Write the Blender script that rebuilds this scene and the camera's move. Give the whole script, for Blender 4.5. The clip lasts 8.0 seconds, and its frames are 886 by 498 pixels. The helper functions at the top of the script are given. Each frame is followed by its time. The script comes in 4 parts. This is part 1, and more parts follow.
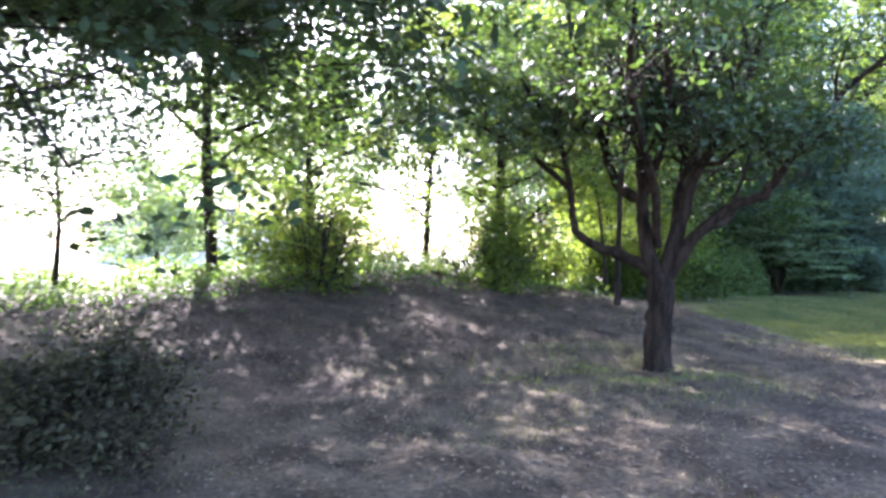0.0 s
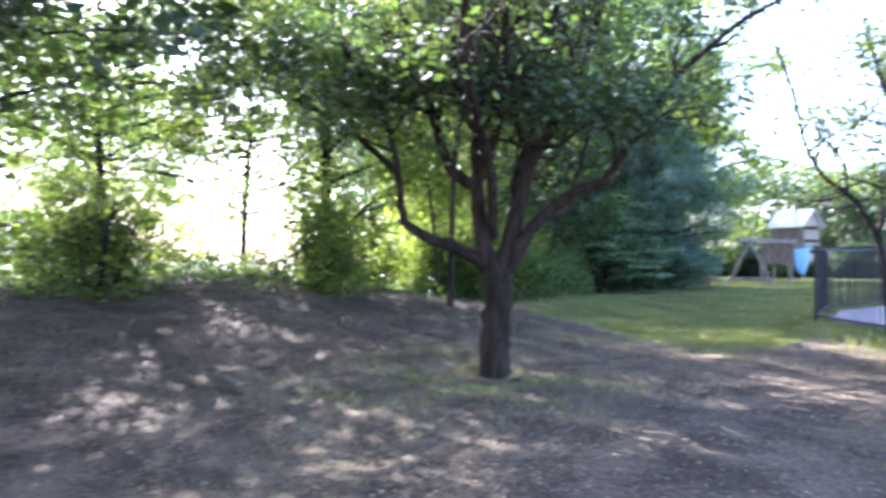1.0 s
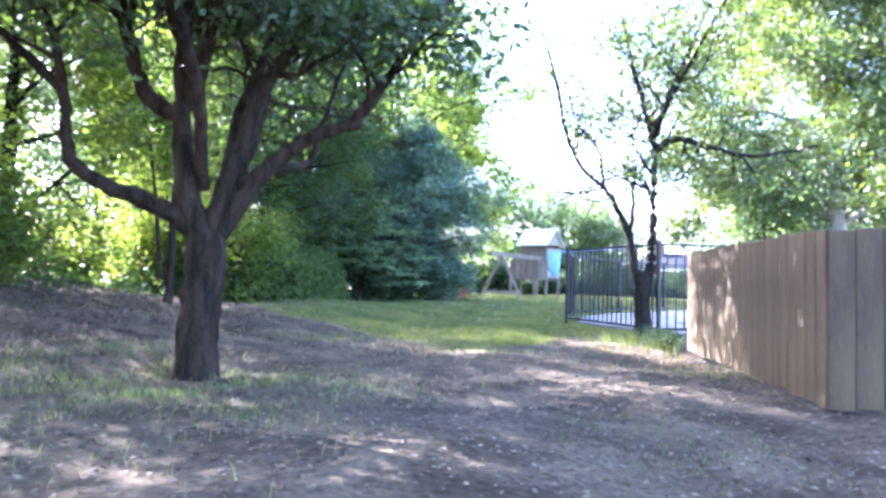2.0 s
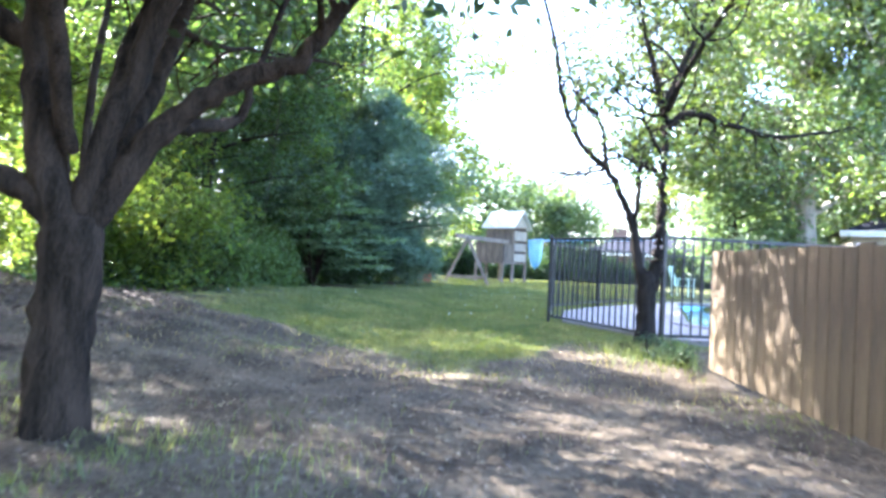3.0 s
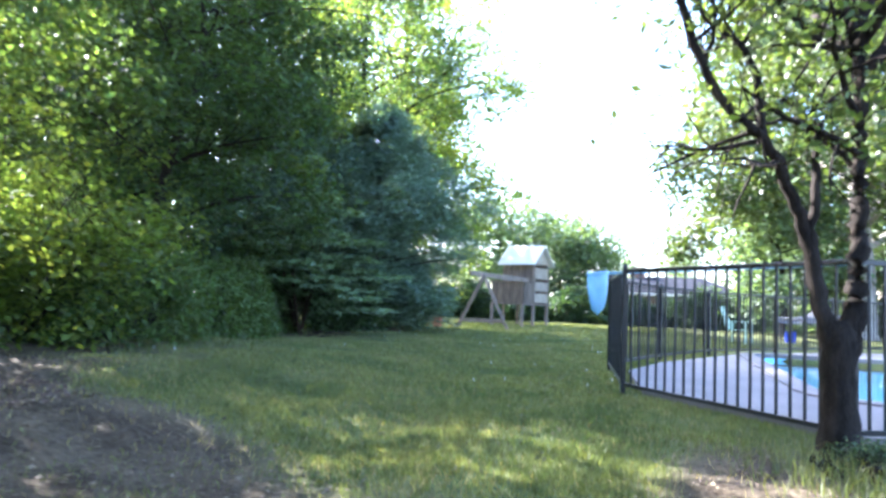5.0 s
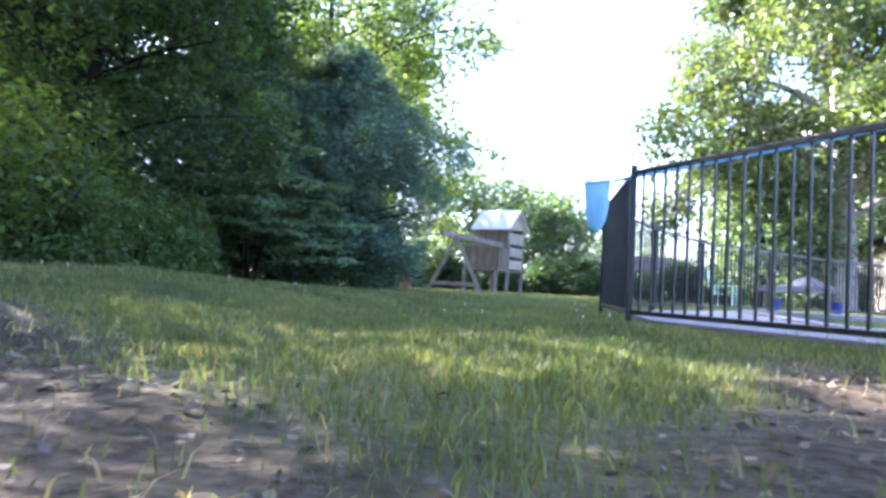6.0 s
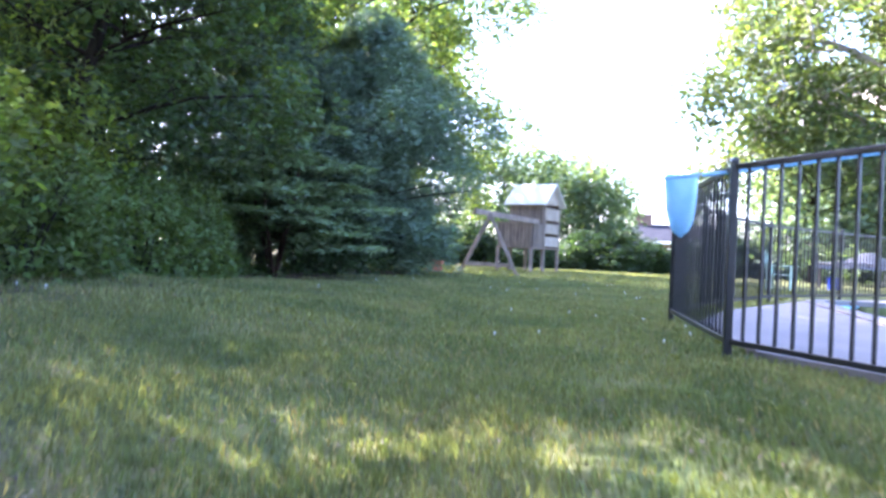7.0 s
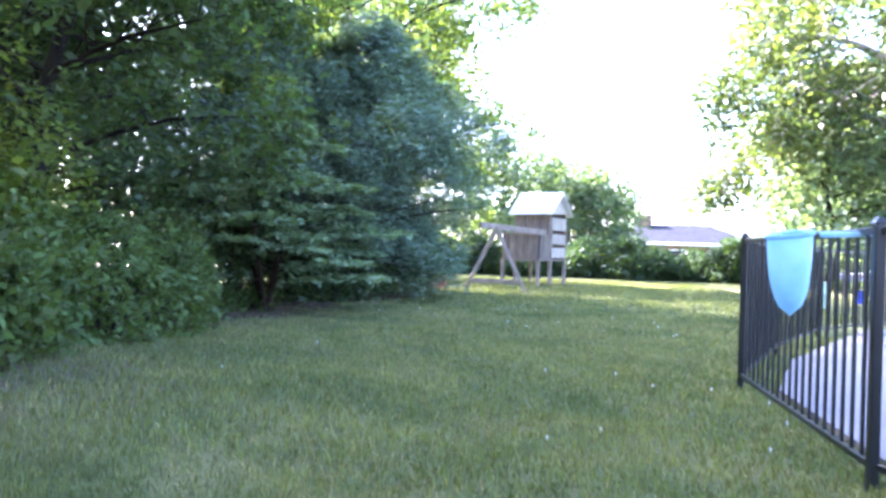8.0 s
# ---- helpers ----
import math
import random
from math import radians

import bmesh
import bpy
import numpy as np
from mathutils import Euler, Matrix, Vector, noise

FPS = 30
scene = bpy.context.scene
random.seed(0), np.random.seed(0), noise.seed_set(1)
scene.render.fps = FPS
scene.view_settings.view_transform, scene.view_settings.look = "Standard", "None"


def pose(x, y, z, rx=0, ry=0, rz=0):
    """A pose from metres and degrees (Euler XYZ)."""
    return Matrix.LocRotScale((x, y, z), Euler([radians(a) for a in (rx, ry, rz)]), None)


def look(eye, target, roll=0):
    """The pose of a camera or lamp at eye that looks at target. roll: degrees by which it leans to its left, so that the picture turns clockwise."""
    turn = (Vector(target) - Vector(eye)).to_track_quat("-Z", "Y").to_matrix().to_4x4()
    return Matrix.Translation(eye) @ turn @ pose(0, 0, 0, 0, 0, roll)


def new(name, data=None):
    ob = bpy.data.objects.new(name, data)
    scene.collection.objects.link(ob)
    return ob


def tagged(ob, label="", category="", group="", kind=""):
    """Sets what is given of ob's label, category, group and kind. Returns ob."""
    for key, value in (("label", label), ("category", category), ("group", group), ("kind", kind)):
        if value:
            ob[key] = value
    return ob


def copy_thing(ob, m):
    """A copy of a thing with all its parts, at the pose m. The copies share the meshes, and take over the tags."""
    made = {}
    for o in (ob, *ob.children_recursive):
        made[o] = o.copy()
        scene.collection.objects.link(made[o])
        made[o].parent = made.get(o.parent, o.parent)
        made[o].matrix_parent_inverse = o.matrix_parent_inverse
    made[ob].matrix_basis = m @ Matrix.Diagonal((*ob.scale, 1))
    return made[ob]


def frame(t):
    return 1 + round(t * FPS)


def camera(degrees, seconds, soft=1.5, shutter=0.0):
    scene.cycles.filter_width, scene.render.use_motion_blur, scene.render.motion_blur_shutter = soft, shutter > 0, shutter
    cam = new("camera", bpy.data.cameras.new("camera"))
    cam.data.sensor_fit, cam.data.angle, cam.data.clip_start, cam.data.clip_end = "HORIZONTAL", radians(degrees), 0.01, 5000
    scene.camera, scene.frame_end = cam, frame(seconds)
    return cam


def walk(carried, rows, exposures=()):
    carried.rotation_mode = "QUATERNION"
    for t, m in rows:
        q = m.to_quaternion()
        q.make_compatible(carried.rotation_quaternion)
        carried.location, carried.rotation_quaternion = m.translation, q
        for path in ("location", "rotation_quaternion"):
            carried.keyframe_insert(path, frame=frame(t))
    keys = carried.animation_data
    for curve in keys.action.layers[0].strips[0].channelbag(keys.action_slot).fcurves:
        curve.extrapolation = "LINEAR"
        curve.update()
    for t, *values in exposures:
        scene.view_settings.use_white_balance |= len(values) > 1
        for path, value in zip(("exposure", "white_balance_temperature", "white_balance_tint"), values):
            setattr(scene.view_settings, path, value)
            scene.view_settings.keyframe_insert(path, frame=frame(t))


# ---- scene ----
cam = camera(66.0, 8.0, 3.0, 0.32)
PATH = [
    (0, (1.016, -13.853, 1.191), (-0.386, -12.426, 1.196), 0.3),
    (0.5, (0.572, -13.401, 1.179), (-0.722, -11.876, 1.185), -1.7),
    (1, (0.467, -12.929, 1.061), (-0.554, -11.21, 1.086), -0.1),
    (1.5, (0.527, -12.126, 0.696), (-0.068, -10.223, 0.848), -0.9),
    (1.7, (0.385, -11.842, 0.652), (-0.071, -9.899, 0.786), 1.2),
    (2.8, (-0.182, -10.401, 0.781), (-0.473, -8.423, 0.772), 1.3),
    (3, (-0.241, -10.072, 0.831), (-0.507, -8.09, 0.862), 2.7),
    (3.5, (-0.393, -9.198, 1.072), (-0.665, -7.219, 1.157), 2.1),
    (4, (-0.514, -8.511, 1.221), (-0.867, -6.545, 1.318), 1.9),
    (4.2, (-0.611, -8.237, 1.208), (-0.964, -6.272, 1.324), 1.3),
    (5.5, (-0.845, -6.158, 0.474), (-1.089, -4.178, 0.624), 3.3),
    (6, (-0.921, -5.55, 0.234), (-1.13, -3.563, 0.335), 3.1),
    (6.5, (-1.022, -5.127, 0.293), (-1.285, -3.144, 0.32), 3.9),
    (7, (-1.195, -4.563, 0.588), (-1.481, -2.583, 0.592), 2.5),
    (7.5, (-1.332, -3.892, 0.836), (-1.637, -1.916, 0.834), 1.0),
    (8, (-1.604, -3.473, 1.049), (-1.875, -1.491, 1.05), 1.8),
]
walk(cam, [(t, look(eye, target, roll)) for t, eye, target, roll in PATH], [(0, 3.8, 5300, 26), (1.0, 3.95, 5150, 27), (1.7, 4.5, 4950, 28), (2.8, 4.35, 5200, 18), (4.2, 4.25, 5250, 16), (5.6, 3.7, 5150, 20), (6.6, 3.85, 5250, 31), (8, 4.55, 5250, 30)])

# ---- world, sun, exposure ----
SUN_AZ = radians(62)      # to the left of +y
SUN_EL = radians(35)
world = bpy.data.worlds.new("world")
scene.world = world
world.use_nodes = True
wn = world.node_tree
sky = wn.nodes.new("ShaderNodeTexSky")
sky.sky_type = 'NISHITA'
sky.sun_disc = False
sky.sun_elevation = SUN_EL
sky.sun_rotation = -SUN_AZ
sky.dust_density = 3.0
sky.ozone_density = 1.0
wn.links.new(sky.outputs[0], wn.nodes["Background"].inputs[0])
wn.nodes["Background"].inputs[1].default_value = 0.1
sun_data = bpy.data.lights.new("sun", 'SUN')
sun_data.energy = 5.0
sun_data.angle = radians(0.5)
sun_data.color = (1.0, 0.9, 0.74)
sun_way = Vector((-math.sin(SUN_AZ) * math.cos(SUN_EL), math.cos(SUN_AZ) * math.cos(SUN_EL), math.sin(SUN_EL)))
sun = new("sun", sun_data)
sun.matrix_world = look(sun_way * 60, (0, 0, 0))


# ---- materials ----
def material(name, base, dark, rough=0.8, scale=8.0, fine=60.0, bump=0.3, metallic=0.0, translucent=0.0, island=0.0, objvar=0.0, stretch=(1, 1, 1), gloss=None, tint=(1.85, 1.8, 0.65)):
    """Two-scale noise between two colours, with bump; leaves get translucency and change from piece to piece."""
    m = bpy.data.materials.new(name)
    m.use_nodes = True
    nt = m.node_tree
    n, l = nt.nodes, nt.links
    b = n["Principled BSDF"]
    out = n["Material Output"]
    tc = n.new("ShaderNodeTexCoord")
    mp = n.new("ShaderNodeMapping")
    mp.inputs["Scale"].default_value = stretch
    l.new(tc.outputs["Object"], mp.inputs[0])
    big, small = n.new("ShaderNodeTexNoise"), n.new("ShaderNodeTexNoise")
    big.inputs["Scale"].default_value, small.inputs["Scale"].default_value = scale, fine
    big.inputs["Detail"].default_value, small.inputs["Detail"].default_value = 4, 3
    for k in (big, small):
        l.new(mp.outputs[0], k.inputs["Vector"])
    mixf = n.new("ShaderNodeMath")
    mixf.operation = 'MULTIPLY_ADD'
    l.new(small.outputs[0], mixf.inputs[0])
    mixf.inputs[1].default_value = 0.5
    l.new(big.outputs[0], mixf.inputs[2])
    ramp = n.new("ShaderNodeValToRGB")
    ramp.color_ramp.elements[0].position, ramp.color_ramp.elements[1].position = 0.55, 0.95
    ramp.color_ramp.elements[0].color, ramp.color_ramp.elements[1].color = (*dark, 1), (*base, 1)
    l.new(mixf.outputs[0], ramp.inputs[0])
    colour = ramp.outputs[0]
    if island or objvar:
        src = n.new("ShaderNodeNewGeometry").outputs["Random Per Island"] if island else n.new("ShaderNodeObjectInfo").outputs["Random"]
        hs = n.new("ShaderNodeHueSaturation")
        amount = island or objvar
        mr = n.new("ShaderNodeMapRange")
        mr.inputs[3].default_value, mr.inputs[4].default_value = 1 - amount, 1 + amount
        l.new(src, mr.inputs[0])
        l.new(mr.outputs[0], hs.inputs["Value"])
        if island:
            mh = n.new("ShaderNodeMapRange")
            mh.inputs[3].default_value, mh.inputs[4].default_value = 0.5 - amount * 0.05, 0.5 + amount * 0.04
            l.new(src, mh.inputs[0])
            l.new(mh.outputs[0], hs.inputs["Hue"])
        l.new(colour, hs.inputs["Color"])
        colour = hs.outputs[0]
    l.new(colour, b.inputs["Base Color"])
    b.inputs["Roughness"].default_value = rough
    b.inputs["Metallic"].default_value = metallic
    if gloss is not None:
        b.inputs["Specular IOR Level"].default_value = gloss
    if bump:
        bp = n.new("ShaderNodeBump")
        bp.inputs["Strength"].default_value = bump
        bp.inputs["Distance"].default_value = 0.02
        l.new(mixf.outputs[0], bp.inputs["Height"])
        l.new(bp.outputs[0], b.inputs["Normal"])
    if translucent:
        tr = n.new("ShaderNodeBsdfTranslucent")
        warm = n.new("ShaderNodeMixRGB")
        warm.blend_type = 'MULTIPLY'
        warm.inputs[0].default_value = 1.0
        warm.inputs[2].default_value = (*tint, 1)
        l.new(colour, warm.inputs[1])
        l.new(warm.outputs[0], tr.inputs[0])
        mx = n.new("ShaderNodeMixShader")
        mx.inputs[0].default_value = translucent
        l.new(b.outputs[0], mx.inputs[1])
        l.new(tr.outputs[0], mx.inputs[2])
        l.new(mx.outputs[0], out.inputs[0])
    return m


BARK = material("bark", (0.056, 0.039, 0.026), (0.013, 0.01, 0.007), 0.95, 5, 40, 1.0, gloss=0.08, stretch=(3, 3, 0.6))
BARK_PALE = material("bark_pale", (0.42, 0.38, 0.33), (0.2, 0.17, 0.14), 0.9, 3, 18, 0.7, stretch=(2, 2, 0.5))
BARK_DARK = material("bark_dark", (0.036, 0.029, 0.023), (0.012, 0.01, 0.008), 0.95, 5, 40, 0.8, gloss=0.08, stretch=(3, 3, 0.6))
LEAF_MID = material("leaf_mid", (0.078, 0.122, 0.038), (0.05, 0.085, 0.027), 0.5, 0.8, 6, 0, translucent=0.5, island=0.35)
LEAF_BRIGHT = material("leaf_bright", (0.135, 0.18, 0.043), (0.085, 0.125, 0.03), 0.5, 0.8, 6, 0, translucent=0.64, island=0.35)
LEAF_GARDEN = material("leaf_garden", (0.06, 0.095, 0.033), (0.036, 0.063, 0.023), 0.6, 0.8, 6, 0, translucent=0.28, island=0.35)
LEAF_DARK = material("leaf_dark", (0.055, 0.095, 0.036), (0.034, 0.063, 0.024), 0.5, 0.8, 6, 0, translucent=0.4, island=0.35)
LEAF_OAK = material("leaf_oak", (0.09, 0.12, 0.035), (0.055, 0.085, 0.025), 0.5, 0.8, 6, 0, translucent=0.38, island=0.35)
LEAF_SHADE = material("leaf_shade", (0.062, 0.095, 0.034), (0.038, 0.063, 0.023), 0.6, 0.8, 6, 0, translucent=0.45, island=0.4, gloss=0.2)
LEAF_MOUND = material("leaf_mound", (0.084, 0.125, 0.035), (0.05, 0.084, 0.023), 0.62, 0.8, 6, 0, translucent=0.35, island=0.35, gloss=0.25)
LEAF_FERNY = material("leaf_ferny", (0.165, 0.225, 0.12), (0.105, 0.165, 0.085), 0.5, 0.8, 6, 0, translucent=0.3, island=0.3, gloss=0.3)
BRAMBLE = material("bramble_leaf", (0.075, 0.072, 0.038), (0.04, 0.036, 0.023), 0.8, 0.8, 6, 0, translucent=0.25, island=0.5, gloss=0.1)
# overhead leaves: the shade inside the dense canopy is put into this dark green
LEAF_CANOPY_SHADED = material("leaf_canopy_shaded", (0.045, 0.07, 0.028), (0.026, 0.044, 0.018), 0.65, 0.8, 6, 0, translucent=0.18, island=0.4, gloss=0.2)
NEEDLE = material("needle", (0.112, 0.17, 0.105), (0.068, 0.112, 0.072), 0.6, 0.8, 6, 0, translucent=0.25, island=0.3)
# far leaves: haze and glare are put into this pale base colour
LEAF_FAR_HAZE = material("leaf_far_haze", (0.12, 0.17, 0.1), (0.08, 0.125, 0.075), 0.6, 0.4, 3, 0, translucent=0.42, island=0.3)
GRASS = material("grass", (0.175, 0.182, 0.07), (0.072, 0.098, 0.034), 0.5, 0.9, 7, 0, translucent=0.4, island=0.4)
STRAW = material("straw", (0.34, 0.27, 0.14), (0.2, 0.17, 0.08), 0.7, 2, 9, 0, translucent=0.35, island=0.4)
LITTER_RED = material("litter_red", (0.13, 0.075, 0.05), (0.05, 0.03, 0.022), 0.85, 2, 9, 0, island=0.5)
LITTER = material("litter", (0.16, 0.118, 0.074), (0.075, 0.055, 0.037), 0.85, 2, 9, 0, island=0.6)
STEEL = material("black_steel", (0.01, 0.011, 0.014), (0.006, 0.007, 0.009), 0.35, 6, 60, 0.05, gloss=0.5)
DECK = material("deck_concrete", (0.2, 0.18, 0.172), (0.145, 0.13, 0.124), 0.85, 1.2, 30, 0.15)
POOL_TILE = material("pool_lining", (0.4, 0.75, 0.88), (0.32, 0.68, 0.82), 0.4, 2, 20, 0.0)
PLANK_TAN = material("fence_board", (0.12, 0.083, 0.038), (0.06, 0.04, 0.02), 0.85, 3, 40, 0.4, objvar=0.12, stretch=(3, 3, 0.4))
PLANK_GREY = material("weathered_wood", (0.2, 0.155, 0.118), (0.11, 0.085, 0.066), 0.85, 4, 40, 0.4, objvar=0.15, stretch=(3, 3, 0.7))
TIMBER = material("timber", (0.27, 0.215, 0.165), (0.15, 0.115, 0.09), 0.85, 4, 40, 0.4)
ROOF_WHITE = material("roof_sheet", (0.7, 0.68, 0.64), (0.55, 0.53, 0.5), 0.6, 2, 20, 0.1)
SIDING = material("siding_boards", (0.46, 0.4, 0.33), (0.32, 0.27, 0.22), 0.8, 3, 30, 0.2, objvar=0.1)
SHINGLE = material("roof_shingle", (0.034, 0.035, 0.042), (0.022, 0.023, 0.028), 0.95, 2, 25, 0.5, gloss=0.02)
BRICKY = material("brick_wall", (0.16, 0.1, 0.075), (0.1, 0.065, 0.05), 0.9, 2, 25, 0.3)
TRIM_WHITE = material("white_paint", (0.78, 0.77, 0.74), (0.68, 0.67, 0.64), 0.6, 3, 30, 0.05)
NET_BLUE = material("net_mesh", (0.46, 0.68, 0.8), (0.34, 0.57, 0.73), 0.6, 8, 120, 0.2, translucent=0.55, tint=(1.1, 1.1, 1.1))
PLASTIC_BLUE = material("blue_plastic", (0.02, 0.05, 0.4), (0.015, 0.035, 0.3), 0.4, 4, 30, 0.02)
PLASTIC_PALE = material("pale_green_plastic", (0.55, 0.68, 0.5), (0.45, 0.58, 0.42), 0.5, 4, 30, 0.02)
TERRACOTTA = material("terracotta", (0.42, 0.13, 0.07), (0.3, 0.09, 0.05), 0.8, 5, 40, 0.1)
COVER_GREY = material("grey_cover", (0.16, 0.16, 0.18), (0.1, 0.1, 0.115), 0.7, 3, 30, 0.3)
GLASS_DARK = material("window_glass", (0.03, 0.035, 0.04), (0.02, 0.022, 0.025), 0.08, 2, 8, 0.0)

WATER = bpy.data.materials.new("pool_water")
WATER.use_nodes = True
_b = WATER.node_tree.nodes["Principled BSDF"]
_b.inputs["Base Color"].default_value = (0.75, 0.93, 1.0, 1)
_b.inputs["Roughness"].default_value = 0.03
_b.inputs["IOR"].default_value = 1.33
_b.inputs["Transmission Weight"].default_value = 1.0
_wn = WATER.node_tree.nodes.new("ShaderNodeTexNoise")
_wn.inputs["Scale"].default_value = 2.5
_wb = WATER.node_tree.nodes.new("ShaderNodeBump")
_wb.inputs["Strength"].default_value = 0.25
_wb.inputs["Distance"].default_value = 0.05
WATER.node_tree.links.new(_wn.outputs[0], _wb.inputs["Height"])
WATER.node_tree.links.new(_wb.outputs[0], _b.inputs["Normal"])


# ---- terrain ----
def smooth(a, b, v):
    t = np.clip((np.asarray(v, float) - a) / (b - a), 0, 1)
    return t * t * (3 - 2 * t)


def rise(x, y):
    """Height of the ground: a low bank under the wood, gentle hollows, level round the pool."""
    x, y = np.asarray(x, float), np.asarray(y, float)
    bank = 0.55 * smooth(-4.2, -8.0, x) * smooth(0.0, -5.0, y) * (1 - 0.9 * smooth(-11, -22, x))
    lump = 0.035 * np.sin(1.3 * x + 0.7 * y) * np.sin(0.9 * y - 0.4 * x) + 0.018 * np.sin(3.1 * x - 1.7 * y) + 0.012 * np.sin(5.3 * y + 2.2 * x) + 0.014 * np.sin(8.1 * x + 3.2 * y) * np.sin(7.3 * y - 2.6 * x)
    lump = lump * (1 - smooth(-0.5, 0.6, x + 0.25 * y) * smooth(-4, -2.5, y))
    shoulder = 0.24 * smooth(-1.7, -5.2, x) * smooth(7.0, 0.0, y) * smooth(-12.0, -6.5, y)
    far = -0.35 * smooth(32, 70, y)
    return bank + shoulder + lump * np.exp(-((np.hypot(x, y) / 30) ** 2)) + far - 0.03


def turf(x, y):
    """1 on the lawn, 0 on bare earth."""
    x, y = np.asarray(x, float), np.asarray(y, float)
    wob = 0.55 * np.sin(1.1 * x + 0.5 * y) + 0.35 * np.sin(2.3 * x - 1.3 * y + 1) + 0.25 * np.sin(4.1 * x + 2.9 * y)
    line = np.interp(x, [-6.0, -3.6, -2.3, -1.6, -0.9, -0.4, 0.1, 0.6, 1.2], [-1.0, -2.4, -3.1, -3.8, -4.6, -4.1, -3.0, -2.4, -2.0])
    lawn = smooth(-0.5, 0.6, y - line + 0.4 * wob) * (1 - 0.65 * smooth(-3.3, -4.7, x + 0.2 * wob) * smooth(2.0, 0.3, y))
    wood = smooth(0.5, -0.7, x + 5.35 - 0.2 * wob - 0.12 * np.clip(y - 3, 0, 20)) * (y < 13)
    return np.maximum(lawn * (1 - wood), smooth(-13, -17, x))


def glare_field(x, y):
    """1 on the field beyond the bank, whose sun glare is put into a pale colour."""
    return smooth(-14.5, -18, np.asarray(x, float) + 0.6 * np.sin(0.7 * np.asarray(y, float)))


def ground_material():
    m = bpy.data.materials.new("earth_and_turf")
    m.use_nodes = True
    n, l = m.node_tree.nodes, m.node_tree.links
    b = n["Principled BSDF"]
    b.inputs["Roughness"].default_value = 0.95
    b.inputs["Specular IOR Level"].default_value = 0.1
    at = n.new("ShaderNodeAttribute")
    at.attribute_name = "turf"
    tc = n.new("ShaderNodeTexCoord")

    def noise_ramp(scale, c0, c1, p0=0.35, p1=0.7, detail=5):
        t = n.new("ShaderNodeTexNoise")
        t.inputs["Scale"].default_value = scale
        t.inputs["Detail"].default_value = detail
        l.new(tc.outputs["Object"], t.inputs["Vector"])
        r = n.new("ShaderNodeValToRGB")
        r.color_ramp.elements[0].position, r.color_ramp.elements[1].position = p0, p1
        r.color_ramp.elements[0].color, r.color_ramp.elements[1].color = (*c0, 1), (*c1, 1)
        l.new(t.outputs[0], r.inputs[0])
        return t, r

    def mixed(fac, a, b2, mode='MIX'):
        k = n.new("ShaderNodeMixRGB")
        k.blend_type = mode
        if isinstance(fac, float):
            k.inputs[0].default_value = fac
        else:
            l.new(fac, k.inputs[0])
        l.new(a, k.inputs[1])
        l.new(b2, k.inputs[2])
        return k.outputs[0]

    t1, earth = noise_ramp(2.2, (0.058, 0.044, 0.028), (0.142, 0.112, 0.072))
    t2, crumbs = noise_ramp(26, (0.35, 0.3, 0.26), (1.0, 1.0, 1.0), 0.3, 0.62)
    t3, lawn = noise_ramp(1.6, (0.07, 0.095, 0.034), (0.17, 0.16, 0.07))
    t4, blades = noise_ramp(45, (0.55, 0.55, 0.5), (1.15, 1.15, 1.0), 0.3, 0.7)
    soil = mixed(0.8, earth.outputs[0], crumbs.outputs[0], 'MULTIPLY')
    grass = mixed(0.8, lawn.outputs[0], blades.outputs[0], 'MULTIPLY')
    # pale straw tone on the field stands in for its glaring sunlight
    dry = n.new("ShaderNodeAttribute")
    dry.attribute_name = "field"
    t5, straw = noise_ramp(0.5, (0.34, 0.31, 0.2), (0.52, 0.48, 0.35))
    l.new(mixed(dry.outputs["Fac"], mixed(at.outputs["Fac"], soil, grass), straw.outputs[0]), b.inputs["Base Color"])
    bp = n.new("ShaderNodeBump")
    bp.inputs["Strength"].default_value = 0.9
    bp.inputs["Distance"].default_value = 0.03
    l.new(t2.outputs[0], bp.inputs["Height"])
    l.new(bp.outputs[0], b.inputs["Normal"])
    return m


# ---- mesh helpers ----
def part(name, bm, mat, parent=None, label=""):
    me = bpy.data.meshes.new(name)
    bm.to_mesh(me)
    bm.free()
    me.materials.append(mat)
    ob = new(name, me)
    if parent is not None:
        ob.parent = parent
    if label:
        ob["label"] = label
    return ob


def mesh_part(name, verts, faces, mat, parent=None, label="", flat=True):
    """One mesh object from arrays of vertices and equal-sided faces."""
    verts, faces = np.asarray(verts, np.float32), np.asarray(faces, np.int32)
    me = bpy.data.meshes.new(name)
    me.vertices.add(len(verts))
    me.vertices.foreach_set("co", verts.ravel())
    me.loops.add(faces.size)
    me.loops.foreach_set("vertex_index", faces.ravel())
    me.polygons.add(len(faces))
    k = faces.shape[1]
    me.polygons.foreach_set("loop_start", np.arange(0, faces.size, k, dtype=np.int32))
    if not flat:
        me.polygons.foreach_set("use_smooth", np.ones(len(faces), bool))
    me.update(calc_edges=True)
    me.materials.append(mat)
    ob = new(name, me)
    if parent is not None:
        ob.parent = parent
    if label:
        ob["label"] = label
    return ob


def thing(name, at, label, category, group="", kind=""):
    ob = new(name)
    ob.empty_display_size = 0.1
    ob.location = at
    return tagged(ob, label, category, group, kind)


def add_box(bm, centre, size, turn=None, bevel=0.0):
    made = bmesh.ops.create_cube(bm, size=1.0)
    m = Matrix.Translation(centre) @ (turn.to_4x4() if turn is not None else Matrix()) @ Matrix.Diagonal((*size, 1))
    bmesh.ops.transform(bm, matrix=m, verts=made["verts"])
    if bevel:
        edges = list({e for v in made["verts"] for e in v.link_edges})
        bmesh.ops.bevel(bm, geom=edges, offset=bevel, segments=1, affect='EDGES')
    return bm


